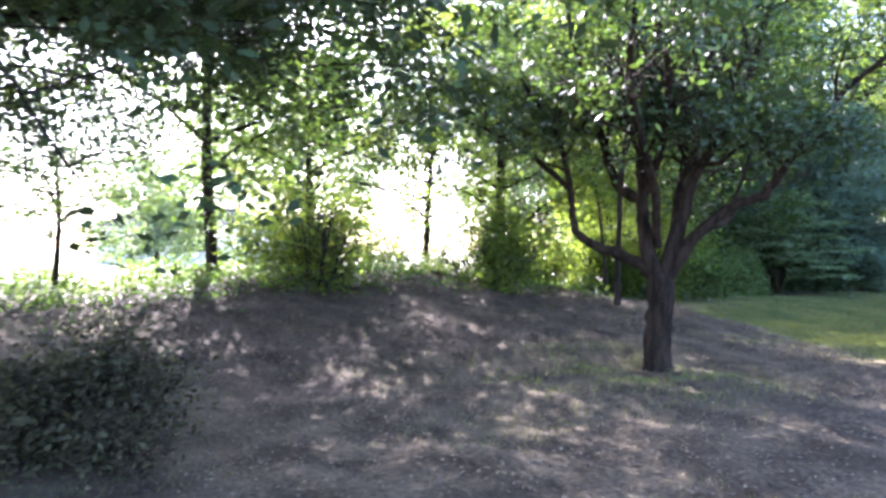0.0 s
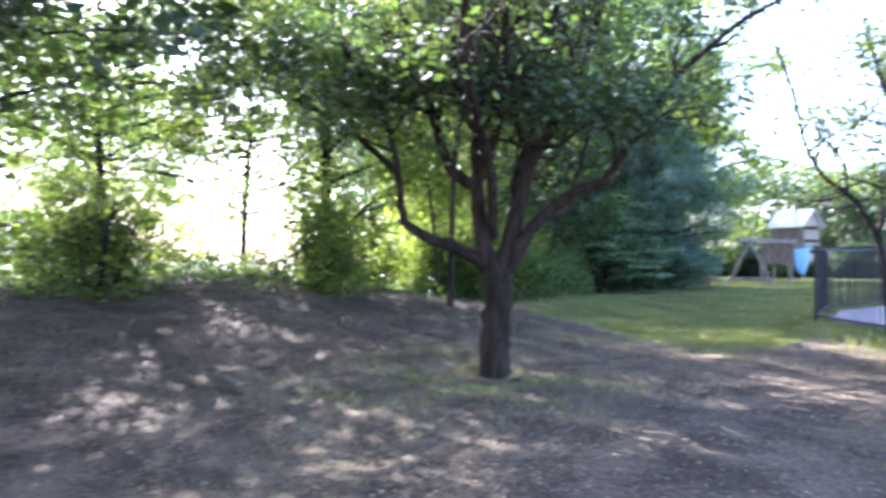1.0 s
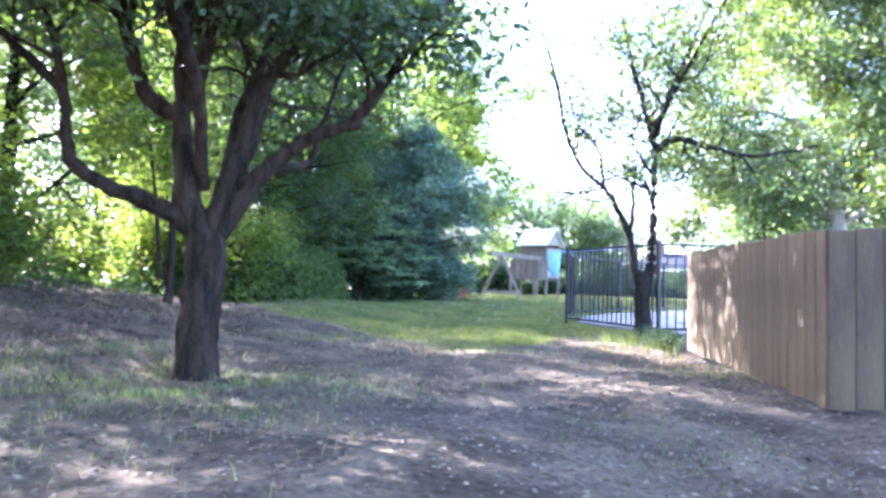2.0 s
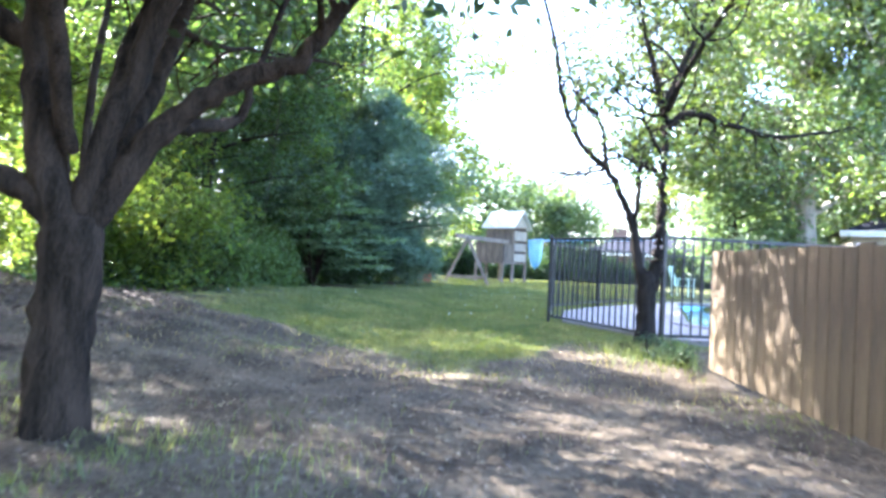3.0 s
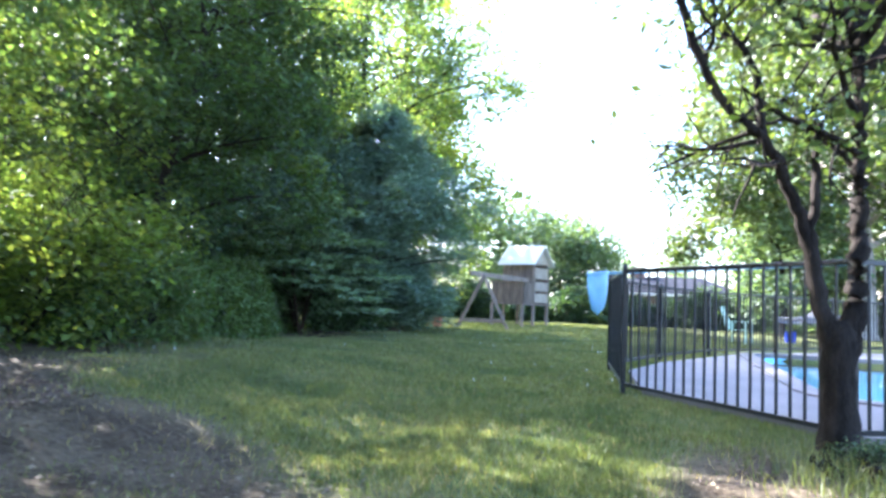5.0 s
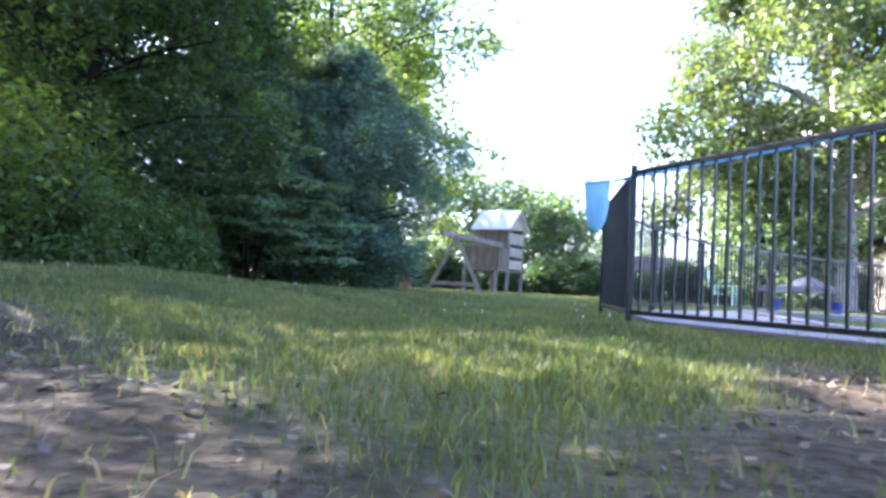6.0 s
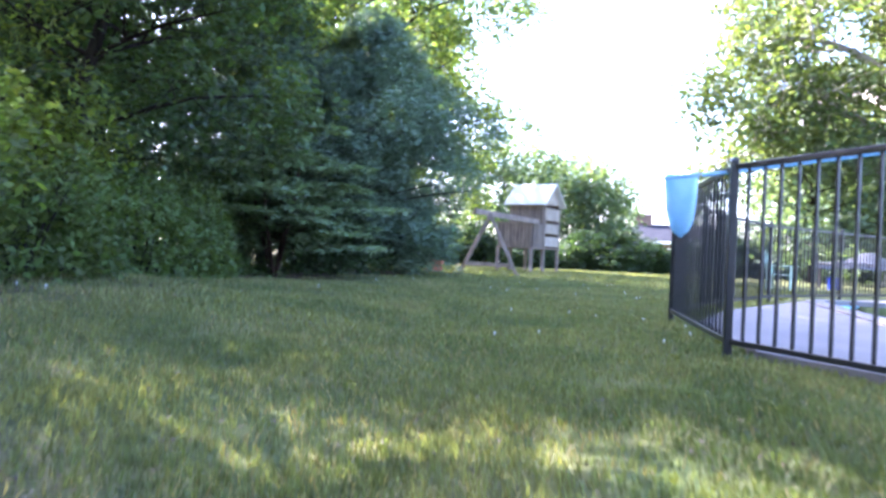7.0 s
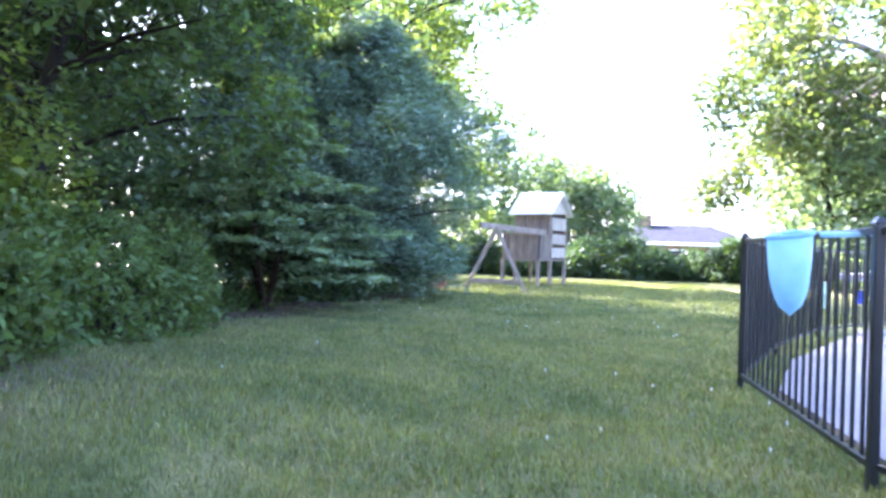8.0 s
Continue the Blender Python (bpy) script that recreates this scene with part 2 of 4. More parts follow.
def box(name, centre, size, mat, parent, turn=None, bevel=0.004, label=""):
    return part(name, add_box(bmesh.new(), Vector(centre), size, turn, bevel), mat, parent, label)


def beam(name, a, b, w, h, mat, parent, bevel=0.006, label=""):
    a, b = Vector(a), Vector(b)
    d = b - a
    q = d.to_track_quat('X', 'Z').to_matrix()
    return part(name, add_box(bmesh.new(), (a + b) / 2, (d.length, w, h), q, bevel), mat, parent, label)


# ---- plants ----
class Plant:
    """Collects the tubes of a plant's wood and the ends of its twigs."""

    def __init__(self, seed):
        self.rng = np.random.default_rng(seed)
        self.v, self.f, self.n = [], [], 0
        self.tips = []
        self.bare_below = -9.0

    def tube(self, pts, radii, sides=7):
        pts, radii = np.asarray(pts, float), np.asarray(radii, float)
        way = np.gradient(pts, axis=0)
        way /= np.linalg.norm(way, axis=1)[:, None] + 1e-9
        ref = np.array([0.0, 0.0, 1.0]) if abs(way[0, 2]) < 0.9 else np.array([1.0, 0.0, 0.0])
        u = np.cross(way, ref)
        u /= np.linalg.norm(u, axis=1)[:, None] + 1e-9
        w = np.cross(way, u)
        a = np.linspace(0, 2 * np.pi, sides, endpoint=False)
        wob = 1 + 0.09 * self.rng.standard_normal((len(pts), sides)) * (sides > 5)
        ring = pts[:, None] + (radii[:, None] * wob)[:, :, None] * (np.cos(a)[None, :, None] * u[:, None] + np.sin(a)[None, :, None] * w[:, None])
        i = self.n + np.arange(len(pts) - 1)[:, None] * sides + np.arange(sides)[None]
        j = self.n + np.arange(len(pts) - 1)[:, None] * sides + (np.arange(sides)[None] + 1) % sides
        self.f.append(np.stack([i, j, j + sides, i + sides], -1).reshape(-1, 4))
        self.v.append(ring.reshape(-1, 3))
        self.n += len(pts) * sides

    def curve(self, pts, steps):
        """A smooth line through a few points."""
        pts = np.asarray(pts, float)
        t = np.linspace(0, len(pts) - 1, steps)
        out = []
        for s in t:
            i = min(int(s), len(pts) - 2)
            p0, p1, p2, p3 = pts[max(i - 1, 0)], pts[i], pts[i + 1], pts[min(i + 2, len(pts) - 1)]
            k = s - i
            out.append(0.5 * (2 * p1 + (p2 - p0) * k + (2 * p0 - 5 * p1 + 4 * p2 - p3) * k * k + (3 * p1 - p0 - 3 * p2 + p3) * k ** 3))
        return np.array(out)

    def limb(self, pts, r0, r1, sides=8, twigs=8, reach=1.0, depth=2, start=0.35, droop=0.0):
        """A limb through given points, with twigs along it."""
        line = self.curve(pts, max(6, 4 * len(pts)))
        line[1:-1] += self.rng.normal(0, r1 * 0.25 + 0.003, line[1:-1].shape)
        radii = np.linspace(r0, r1, len(line))
        self.tube(line, radii, sides)
        for k in range(twigs):
            s = start + (1 - start) * (k + self.rng.random()) / max(twigs, 1)
            i = min(int(s * (len(line) - 1)), len(line) - 2)
            way = line[i + 1] - line[i]
            if line[i][2] < self.bare_below:
                continue
            self.twig(line[i], way / np.linalg.norm(way), reach * (1.15 - 0.5 * s), radii[i] * 0.55, depth, droop)
        self.tips.append(line[-1])

    def twig(self, start, way, length, radius, depth, droop=0.0):
        r = self.rng
        side = r.normal(0, 1, 3)
        side -= side @ way * way
        side /= np.linalg.norm(side) + 1e-9
        d = way * 0.45 + side * 0.85 + np.array([0, 0, 0.12 - droop])
        d /= np.linalg.norm(d)
        pts = [np.array(start, float)]
        n = 5
        for k in range(n):
            d = d + r.normal(0, 0.17, 3) + np.array([0, 0, 0.03 - droop * 0.25])
            d /= np.linalg.norm(d)
            pts.append(pts[-1] + d * length / n)
        pts = np.array(pts)
        radius = max(radius, 0.004)
        self.tube(pts, np.linspace(radius, max(radius * 0.35, 0.003), n + 1), 5 if radius > 0.012 else 3)
        self.tips += [pts[-1], pts[-2]]
        if depth > 1:
            for k in range(4):
                i = 1 + k
                self.twig(pts[i], d, length * 0.6, radius * 0.5, depth - 1, droop)
        else:
            self.tips.append(pts[3])

    def wood(self, name, mat, parent):
        return mesh_part(name, np.concatenate(self.v), np.concatenate(self.f), mat, parent, flat=False)


def leaf_mesh(rng, centres, size, droop=0.3, narrow=0.5, spread=0.4, up=0.5):
    """Folded four-cornered leaves at the given places: an array of vertices and one of triangles."""
    n = len(centres)
    way = rng.normal(0, 1, (n, 3))
    way[:, 2] = way[:, 2] * spread - droop
    way /= np.linalg.norm(way, axis=1)[:, None]
    nor = rng.normal(0, 1, (n, 3)) + np.array([0, 0, up])
    side = np.cross(way, nor)
    side /= np.linalg.norm(side, axis=1)[:, None] + 1e-9
    nor = np.cross(side, way)
    s = size * rng.uniform(0.6, 1.3, n)[:, None]
    a = centres
    c = centres + way * s
    m = centres + way * s * 0.45 - nor * s * 0.08
    b, d = m + side * s * narrow * 0.5 + nor * s * 0.1, m - side * s * narrow * 0.5 + nor * s * 0.1
    v = np.stack([a, b, c, d], 1).reshape(-1, 3)
    i = np.arange(n)[:, None] * 4
    f = np.concatenate([i + [0, 1, 2], i + [0, 2, 3]], 1).reshape(-1, 3)
    return v, f


def foliage(name, rng, tips, per_tip, spread, size, mat, parent, flat=0.7, gaps=0.0, **kw):
    """Leaves round the twig ends; gaps: the share of the crown that stays open, in patches."""
    tips = np.asarray(tips, float)
    if gaps:
        o = rng.uniform(0, 9, 3)
        x, y, z = tips.T
        patch = np.sin(4.1 * x + o[0] + 1.9 * z) + np.sin(3.7 * y + o[1] - 1.7 * z) + np.sin(4.7 * z + o[2] + 1.2 * x - 1.4 * y) + 0.6 * np.sin(1.7 * x - 1.3 * y + 1.1 * z)
        tips = tips[patch > np.quantile(patch, gaps)]
    c = np.repeat(tips, per_tip, 0)
    c = c + rng.normal(0, 1, c.shape) * np.array([spread, spread, spread * flat])
    v, f = leaf_mesh(rng, c, size, **kw)
    return mesh_part(name, v, f, mat, parent)


def wild_tree(name, at, height, width, label, category, seed, leaf_mat, bark, leaf=0.09, trunk_r=0.12, low=0.25, limbs=14, per_tip=26, spread=0.35, lean=(0, 0), group="", reach=None, gaps=0.3):
    """A woodland tree: a wandering trunk, limbs all round it from a given share of its height, twigs and leaves."""
    p = Plant(seed)
    r = p.rng
    x, y = at
    z = float(rise(x, y))
    ob = thing(name, (x, y, z), label, category, group)
    top = np.array([lean[0], lean[1], height * 0.93])
    trunk = p.curve([(0, 0, -0.15), (r.normal(0, 0.1) + lean[0] * 0.2, r.normal(0, 0.1) + lean[1] * 0.2, height * 0.33), (lean[0] * 0.6 + r.normal(0, 0.15), lean[1] * 0.6 + r.normal(0, 0.15), height * 0.66), top], 16)
    p.tube(trunk, np.linspace(trunk_r, trunk_r * 0.2, 16) * np.r_[1.35, np.ones(15)], 9)
    for k in range(limbs):
        s = low + (0.97 - low) * (k + r.random()) / limbs
        c = trunk[min(int(s * 15), 14)]
        a = k * 2.4 + r.normal(0, 0.4)
        rel = (s - low) / (1 - low)
        out = width * 0.5 * (0.55 + 0.6 * math.sin(math.pi * min(rel * 0.8 + 0.2, 1))) * r.uniform(0.75, 1.15)
        up = height * 0.1 * r.uniform(0.4, 1.4)
        end = c + np.array([math.cos(a) * out, math.sin(a) * out, up])
        mid = c + (end - c) * 0.5 + np.array([0, 0, up * 0.35])
        p.limb([c, mid, end], max(trunk_r * 0.42 * (1 - 0.6 * s), 0.012), 0.006, 6, 6, (reach or width * 0.2), 2, 0.25)
    p.wood("trunk", bark, ob)
    foliage("crown", r, p.tips, per_tip, spread, leaf, leaf_mat, ob, gaps=gaps)
    return ob


def bush(name, at, size, label, category, seed, leaf_mat, leaf=0.08, stems=16, per_tip=30, spread=0.2, group="", droop=0.1, gaps=0.25):
    p = Plant(seed)
    r = p.rng
    ob = thing(name, (at[0], at[1], float(rise(*at))), label, category, group)
    for k in range(stems):
        a = r.uniform(0, 2 * math.pi)
        q = math.sqrt(r.random())
        end = np.array([math.cos(a) * q * size[0] / 2, math.sin(a) * q * size[1] / 2, size[2] * math.sqrt(max(1 - 0.75 * q * q, 0.05)) * r.uniform(0.45, 1.2)])
        base = np.array([end[0] * 0.35, end[1] * 0.35, -0.08])
        p.limb([base, base * 0.4 + end * 0.6 + np.array([0, 0, end[2] * 0.15]), end], 0.018, 0.005, 5, 6, size[2] * 0.34, 2, 0.15, droop)
    p.wood("stem", BARK_DARK, ob)
    foliage("leaves", r, p.tips, per_tip, spread, leaf, leaf_mat, ob, gaps=gaps)
    return ob


def conifer(name, at, height, width, label, seed, group=""):
    """A cedar or pine: a straight trunk with long feathery boughs, widest above its middle."""
    p = Plant(seed)
    r = p.rng
    ob = thing(name, (at[0], at[1], float(rise(*at))), label, "tree", group)
    trunk = p.curve([(0, 0, -0.1), (0.05, 0, height * 0.5), (0, 0.05, height)], 14)
    p.tube(trunk, np.linspace(0.15, 0.02, 14), 8)
    n = int(height * 13)
    for k in range(n):
        s = (k + r.random()) / n
        a = k * 2.4 + r.normal(0, 0.3)
        prof = np.interp(s, [0, 0.2, 0.5, 0.75, 1.0], [0.9, 0.95, 1.0, 0.6, 0.08])
        out = width * 0.5 * prof * r.uniform(0.55, 1.2)
        c = np.array([0, 0, 0.15 + s * height * 0.95])
        end = c + np.array([math.cos(a) * out, math.sin(a) * out, out * r.uniform(0.0, 0.35)])
        p.limb([c, (c + end) / 2 + np.array([0, 0, 0.03 * out]), end], 0.03 * (1.2 - s), 0.004, 4, 7, 0.26 * out + 0.14, 2, 0.3, 0.06)
    p.wood("trunk", BARK_DARK, ob)
    foliage("crown", r, p.tips, 17, 0.12, 0.16, NEEDLE, ob, narrow=0.19, droop=0.1, gaps=0.22)
    return ob


def mound(name, at, size, turn, label, seed, leaf_mat, leaf=0.1, n=9000, group=""):
    """A dense mounded bush: arching stems under a lumpy coat of overlapping, hanging leaves."""
    p = Plant(seed)
    r = p.rng
    ob = thing(name, (at[0], at[1], float(rise(*at))), label, "shrub", group)
    ob.rotation_euler[2] = turn
    o = r.uniform(0, 6.3, 4)

    def shell(a, e):
        """A place on the bush's coat, by bearing and steepness."""
        lump = 1 + 0.09 * np.sin(3 * a + o[0] + 2 * e) + 0.08 * np.sin(5 * a + o[1] - 3 * e) + 0.05 * np.sin(9 * a + 7 * e + o[2])
        return np.stack([np.cos(a) * np.cos(e) ** 0.7 * size[0] / 2 * lump, np.sin(a) * np.cos(e) ** 0.7 * size[1] / 2 * lump, np.sin(e) * size[2] * lump], -1)

    for k in range(26):
        end = shell(np.array(r.uniform(0, 6.28)), np.array(r.uniform(0.2, 1.45)))
        base = np.array([end[0] * 0.3, end[1] * 0.3, -0.08])
        p.limb([base, base * 0.35 + end * 0.65 + np.array([0, 0, end[2] * 0.12]), end * 0.97], 0.016, 0.004, 5, 4, 0.25, 1, 0.4, 0.15)
    p.wood("stem", BARK_DARK, ob)
    a, e = r.uniform(0, 2 * np.pi, n), np.arcsin(r.uniform(0.0, 1.0, n))
    c = shell(a, e) * r.choice([1.0, 0.93, 0.82, 1.06], n, p=[0.5, 0.25, 0.15, 0.1])[:, None] + r.normal(0, 0.025, (n, 3))
    tuft = np.sin(11 * a + o[3]) * np.sin(9 * e + 5 * a) > -0.55
    c = c[tuft & (c[:, 2] > 0.02)]
    v, f = leaf_mesh(r, c, leaf, droop=0.55, narrow=0.5, spread=0.5, up=0.9)
    mesh_part("leaves", v, f, leaf_mat, ob)
    return ob


def layered_shrub(name, at, height, width, label, seed, leaf_mat, leaf=0.13, boughs=56):
    """A wide shrub whose near-level boughs carry flat, feathery sprays of leaflets."""
    p = Plant(seed)
    r = p.rng
    ob = thing(name, (at[0], at[1], float(rise(*at))), label, "shrub")
    leaves = []
    forks = []
    for k in range(4):
        a = 1.57 * k + r.normal(0, 0.3)
        top = np.array([math.cos(a) * width * 0.12, math.sin(a) * width * 0.12, height * r.uniform(0.7, 0.95)])
        line = p.curve([(0, 0, -0.1), top * np.array([0.5, 0.5, 0.3]), top * np.array([0.9, 0.9, 0.65]), top], 12)
        p.tube(line, np.linspace(0.045, 0.012, 12), 7)
        forks.append(line)
    for k in range(boughs):
        s = (k + r.random()) / boughs
        c = forks[k % 4][min(3 + int(s * 8.9), 11)]
        a = k * 2.4 + r.normal(0, 0.3)
        out = width * 0.5 * (1.1 - 0.55 * s) * r.uniform(0.55, 1.1)
        d = np.array([math.cos(a), math.sin(a), 0.0])
        rise_by = r.uniform(0.02, 0.3)
        line = p.curve([c, c + d * out * 0.5 + np.array([0, 0, rise_by * out * 0.8]), c + d * out + np.array([0, 0, rise_by * out * 0.75])], 12)
        p.tube(line, np.linspace(0.014, 0.004, 12), 4)
        across = np.array([-d[1], d[0], 0.0])
        for i in range(2, 12):
            for sgn in (-1, 1):
                reach = out * 0.36 * math.sin(math.pi * (0.15 + 0.8 * i / 12)) * r.uniform(0.6, 1.15)
                q = line[i] + np.outer(np.linspace(0.0, reach, 6), across * sgn * 0.8 + d * 0.6) + np.outer(np.linspace(0, 1, 6) ** 2, [0, 0, -0.12 * reach])
                p.tube(q, np.linspace(0.004, 0.002, 6), 3)
                leaves.append(np.repeat(q[1:], 5, 0))
    c = np.concatenate(leaves)
    c = c + r.normal(0, 1, c.shape) * np.array([0.035, 0.035, 0.012])
    p.wood("stem", BARK, ob)
    v, f = leaf_mesh(r, c, leaf, droop=0.08, narrow=0.42, spread=0.2, up=2.0)
    mesh_part("leaves", v, f, leaf_mat, ob)
    return ob


# ---- ground ----
def grid_axis(fine0, fine1, step, far):
    inner = np.arange(fine0, fine1 + step / 2, step)
    g = [fine1]
    while g[-1] < far:
        g.append(g[-1] + max(step, (g[-1] - fine1) * 0.25 + step))
    h = [fine0]
    while h[-1] > -far:
        h.append(h[-1] - max(step, (fine0 - h[-1]) * 0.25 + step))
    return np.concatenate([h[:0:-1], inner, g[1:]])


POOL_AT, POOL_TURN = Vector((4.9, 3.4, 0.0)), radians(-10)
POOL_W, POOL_L = 4.6, 7.6


def pool_local(x, y):
    c, s = math.cos(-POOL_TURN), math.sin(-POOL_TURN)
    dx, dy = np.asarray(x) - POOL_AT.x, np.asarray(y) - POOL_AT.y
    return dx * c - dy * s, dx * s + dy * c


def ground():
    xs, ys = grid_axis(-12, 10, 0.12, 900), grid_axis(-16, 16, 0.12, 900)
    X, Y = np.meshgrid(xs, ys)
    Z = rise(X, Y)
    px, py = pool_local(X, Y)
    hole = (np.abs(px) < POOL_W / 2 - 0.15) & (np.abs(py) < POOL_L / 2 - 0.15)
    Z = np.where(hole, -1.6, Z)
    v = np.stack([X, Y, Z], -1).reshape(-1, 3)
    w = len(xs)
    i = (np.arange(len(ys) - 1)[:, None] * w + np.arange(w - 1)[None]).ravel()
    ob = mesh_part("ground", v, np.stack([i, i + 1, i + w + 1, i + w], 1), ground_material(), flat=False)
    at = ob.data.attributes.new("turf", 'FLOAT', 'POINT')
    at.data.foreach_set("value", turf(X, Y).astype(np.float32).ravel())
    dry = ob.data.attributes.new("field", 'FLOAT', 'POINT')
    dry.data.foreach_set("value", glare_field(X, Y).astype(np.float32).ravel())
    return tagged(ob, "shaded lawn giving way to bare earth with leaf litter", "ground", kind="structure")


ground()

# ---- pool and its deck ----
Q_POST, P_POST, B_POST = (0.1, 2.44), (0.0, 0.0), (1.21, -2.12)
FENCE_LINE = [(3.6, -1.35), B_POST, P_POST, Q_POST, (1.12, 4.68), (2.37, 6.8), (4.1, 8.5), (5.9, 10.2), (7.9, 11.6), (10.2, 12.5)]


def deck():
    outline = [Vector((x, y, 0)) for x, y in ((11.3, -1.1), (3.6, -1.2), (1.4, -1.9), (0.2, 0.05), (0.32, 2.2), (1.0, 3.9), (2.0, 5.5), (2.9, 6.9), (4.5, 8.4), (6.4, 9.9), (11.3, 10.4))]
    bm = bmesh.new()
    top = [bm.verts.new((p.x, p.y, 0.03)) for p in outline]
    rot = Matrix.Rotation(POOL_TURN, 3, 'Z')
    rim = []
    for sx, sy in ((-1, -1), (1, -1), (1, 1), (-1, 1)):
        for a in range(5):
            t = {(-1, -1): 180, (1, -1): 270, (1, 1): 0, (-1, 1): 90}[(sx, sy)] + a * 22.5
            q = rot @ Vector((sx * (POOL_W / 2 - 0.8) + 0.8 * math.cos(radians(t)), sy * (POOL_L / 2 - 0.8) + 0.8 * math.sin(radians(t)), 0)) + POOL_AT
            rim.append(bm.verts.new((q.x, q.y, 0.03)))
    edges = [bm.edges.new((r[i], r[(i + 1) % len(r)])) for r in (top, rim) for i in range(len(r))]
    bmesh.ops.triangle_fill(bm, use_beauty=True, edges=edges)
    made = bmesh.ops.extrude_face_region(bm, geom=bm.faces[:])
    bmesh.ops.translate(bm, vec=(0, 0, -0.14), verts=[g for g in made["geom"] if isinstance(g, bmesh.types.BMVert)])
    bmesh.ops.recalc_face_normals(bm, faces=bm.faces[:])
    ob = part("pool_deck", bm, DECK)
    return tagged(ob, "pale concrete deck round the swimming pool", "pool deck", kind="structure")


deck()


def pool():
    ob = thing("swimming_pool", POOL_AT, "in-ground swimming pool with pale blue water", "pool")
    ob.rotation_euler[2] = POOL_TURN

    def ring(bm, w, l, z, r):
        out = []
        for sx, sy, t0 in ((-1, -1, 180), (1, -1, 270), (1, 1, 0), (-1, 1, 90)):
            for a in range(5):
                t = radians(t0 + a * 22.5)
                out.append(bm.verts.new((sx * (w / 2 - r) + r * math.cos(t), sy * (l / 2 - r) + r * math.sin(t), z)))
        return out

    bm = bmesh.new()
    a, b = ring(bm, POOL_W, POOL_L, 0.02, 0.8), ring(bm, POOL_W - 0.05, POOL_L - 0.05, -1.2, 0.78)
    for i in range(len(a)):
        bm.faces.new((a[i], b[i], b[(i + 1) % len(a)], a[(i + 1) % len(a)]))
    bm.faces.new(b)
    part("lining", bm, POOL_TILE, ob, "pale blue pool lining")
    bm = bmesh.new()
    bm.faces.new(ring(bm, POOL_W - 0.004, POOL_L - 0.004, -0.09, 0.8))
    w = part("water", bm, WATER, ob, "clear rippled pool water")
    w.visible_shadow = False
    bm = bmesh.new()
    a, b = ring(bm, POOL_W + 0.5, POOL_L + 0.5, 0.05, 1.05), ring(bm, POOL_W - 0.03, POOL_L - 0.03, 0.05, 0.8)
    c, d = ring(bm, POOL_W + 0.5, POOL_L + 0.5, 0.0, 1.05), ring(bm, POOL_W - 0.03, POOL_L - 0.03, -0.03, 0.8)
    m = len(a)
    for i in range(m):
        j = (i + 1) % m
        bm.faces.new((a[i], a[j], b[j], b[i]))
        bm.faces.new((a[i], c[i], c[j], a[j]))
        bm.faces.new((b[i], b[j], d[j], d[i]))
    part("coping", bm, DECK, ob, "pale concrete pool edge")


pool()


# ---- steel fence ----
pool_fence = thing("pool_fence", (0, 0, 0), "black steel pool fence with thin upright pickets", "fence")


def fence_panel(a, b, last=False):
    """A panel between two posts: post, two upper rails, lower rail and pickets."""
    a, b = Vector((*a, 0)), Vector((*b, 0))
    d = b - a
    ob = new("panel")
    ob.empty_display_size = 0.1
    ob.location = a
    ob.parent = pool_fence
    ang = math.atan2(d.y, d.x)
    ob.rotation_euler[2] = ang
    L = d.length
    for x in ([0.0, L] if last else [0.0]):
        box("post", (x, 0, 0.6), (0.048, 0.048, 1.28), STEEL, ob, bevel=0.004)
        cap = bmesh.new()
        bmesh.ops.create_cone(cap, cap_ends=True, segments=4, radius1=0.045, radius2=0.012, depth=0.03, matrix=Matrix.Translation((x, 0, 1.254)) @ Matrix.Rotation(math.pi / 4, 4, 'Z'))
        part("cap", cap, STEEL, ob)
    for z, h in ((1.2, 0.036), (0.09, 0.036)):
        box("rail", (L / 2, 0, z), (L - 0.06, 0.032, h), STEEL, ob, bevel=0.003)
    n = int(round(L / 0.122))
    me = None
    for k in range(1, n):
        if me is None:
            pk = box("picket", (0, 0, 0), (0.016, 0.016, 1.1), STEEL, ob, bevel=0.0)
            me = pk.data
        else:
            pk = new("picket", me)
            pk.parent = ob
        pk.location = (k * L / n, 0, 0.645)


for k in range(len(FENCE_LINE) - 1):
    fence_panel(FENCE_LINE[k], FENCE_LINE[k + 1], k == len(FENCE_LINE) - 2)


# ---- low board wall beside the pool ----
def board_wall(a, b, height):
    a, b = Vector((*a, 0)), Vector((*b, 0))
    d = b - a
    ob = thing("board_fence", a, "low tan board fence screening the pool, dappled with sun", "fence", "board fence runs")
    ob.rotation_euler[2] = math.atan2(d.y, d.x)
    L = d.length
    n = max(2, int(round(L / 0.145)))
    rng = np.random.default_rng(5)
    base = box("board", (0, 0, 0), (L / n - 0.004, 0.02, height), PLANK_TAN, ob, bevel=0.003)
    for k in range(n):
        pk = base if k == 0 else new("board", base.data)
        pk.parent = ob
        pk.location = ((k + 0.5) * L / n, float(rng.normal(0, 0.0015)), height / 2 - 0.02 + float(rng.normal(0, 0.006)))
    for z in (0.25, height - 0.22):
        box("rail", (L / 2, -0.045, z), (L - 0.02, 0.06, 0.085), PLANK_GREY, ob)
    for x in (0.05, L / 2, L - 0.05):
        box("post", (x, -0.12, height / 2 - 0.06), (0.085, 0.085, height - 0.05), PLANK_GREY, ob)


W1, W2 = (1.32, -3.82), (1.58, -7.13)
board_wall(W2, W1, 1.04)
board_wall((5.0, -7.45), W2, 1.04)


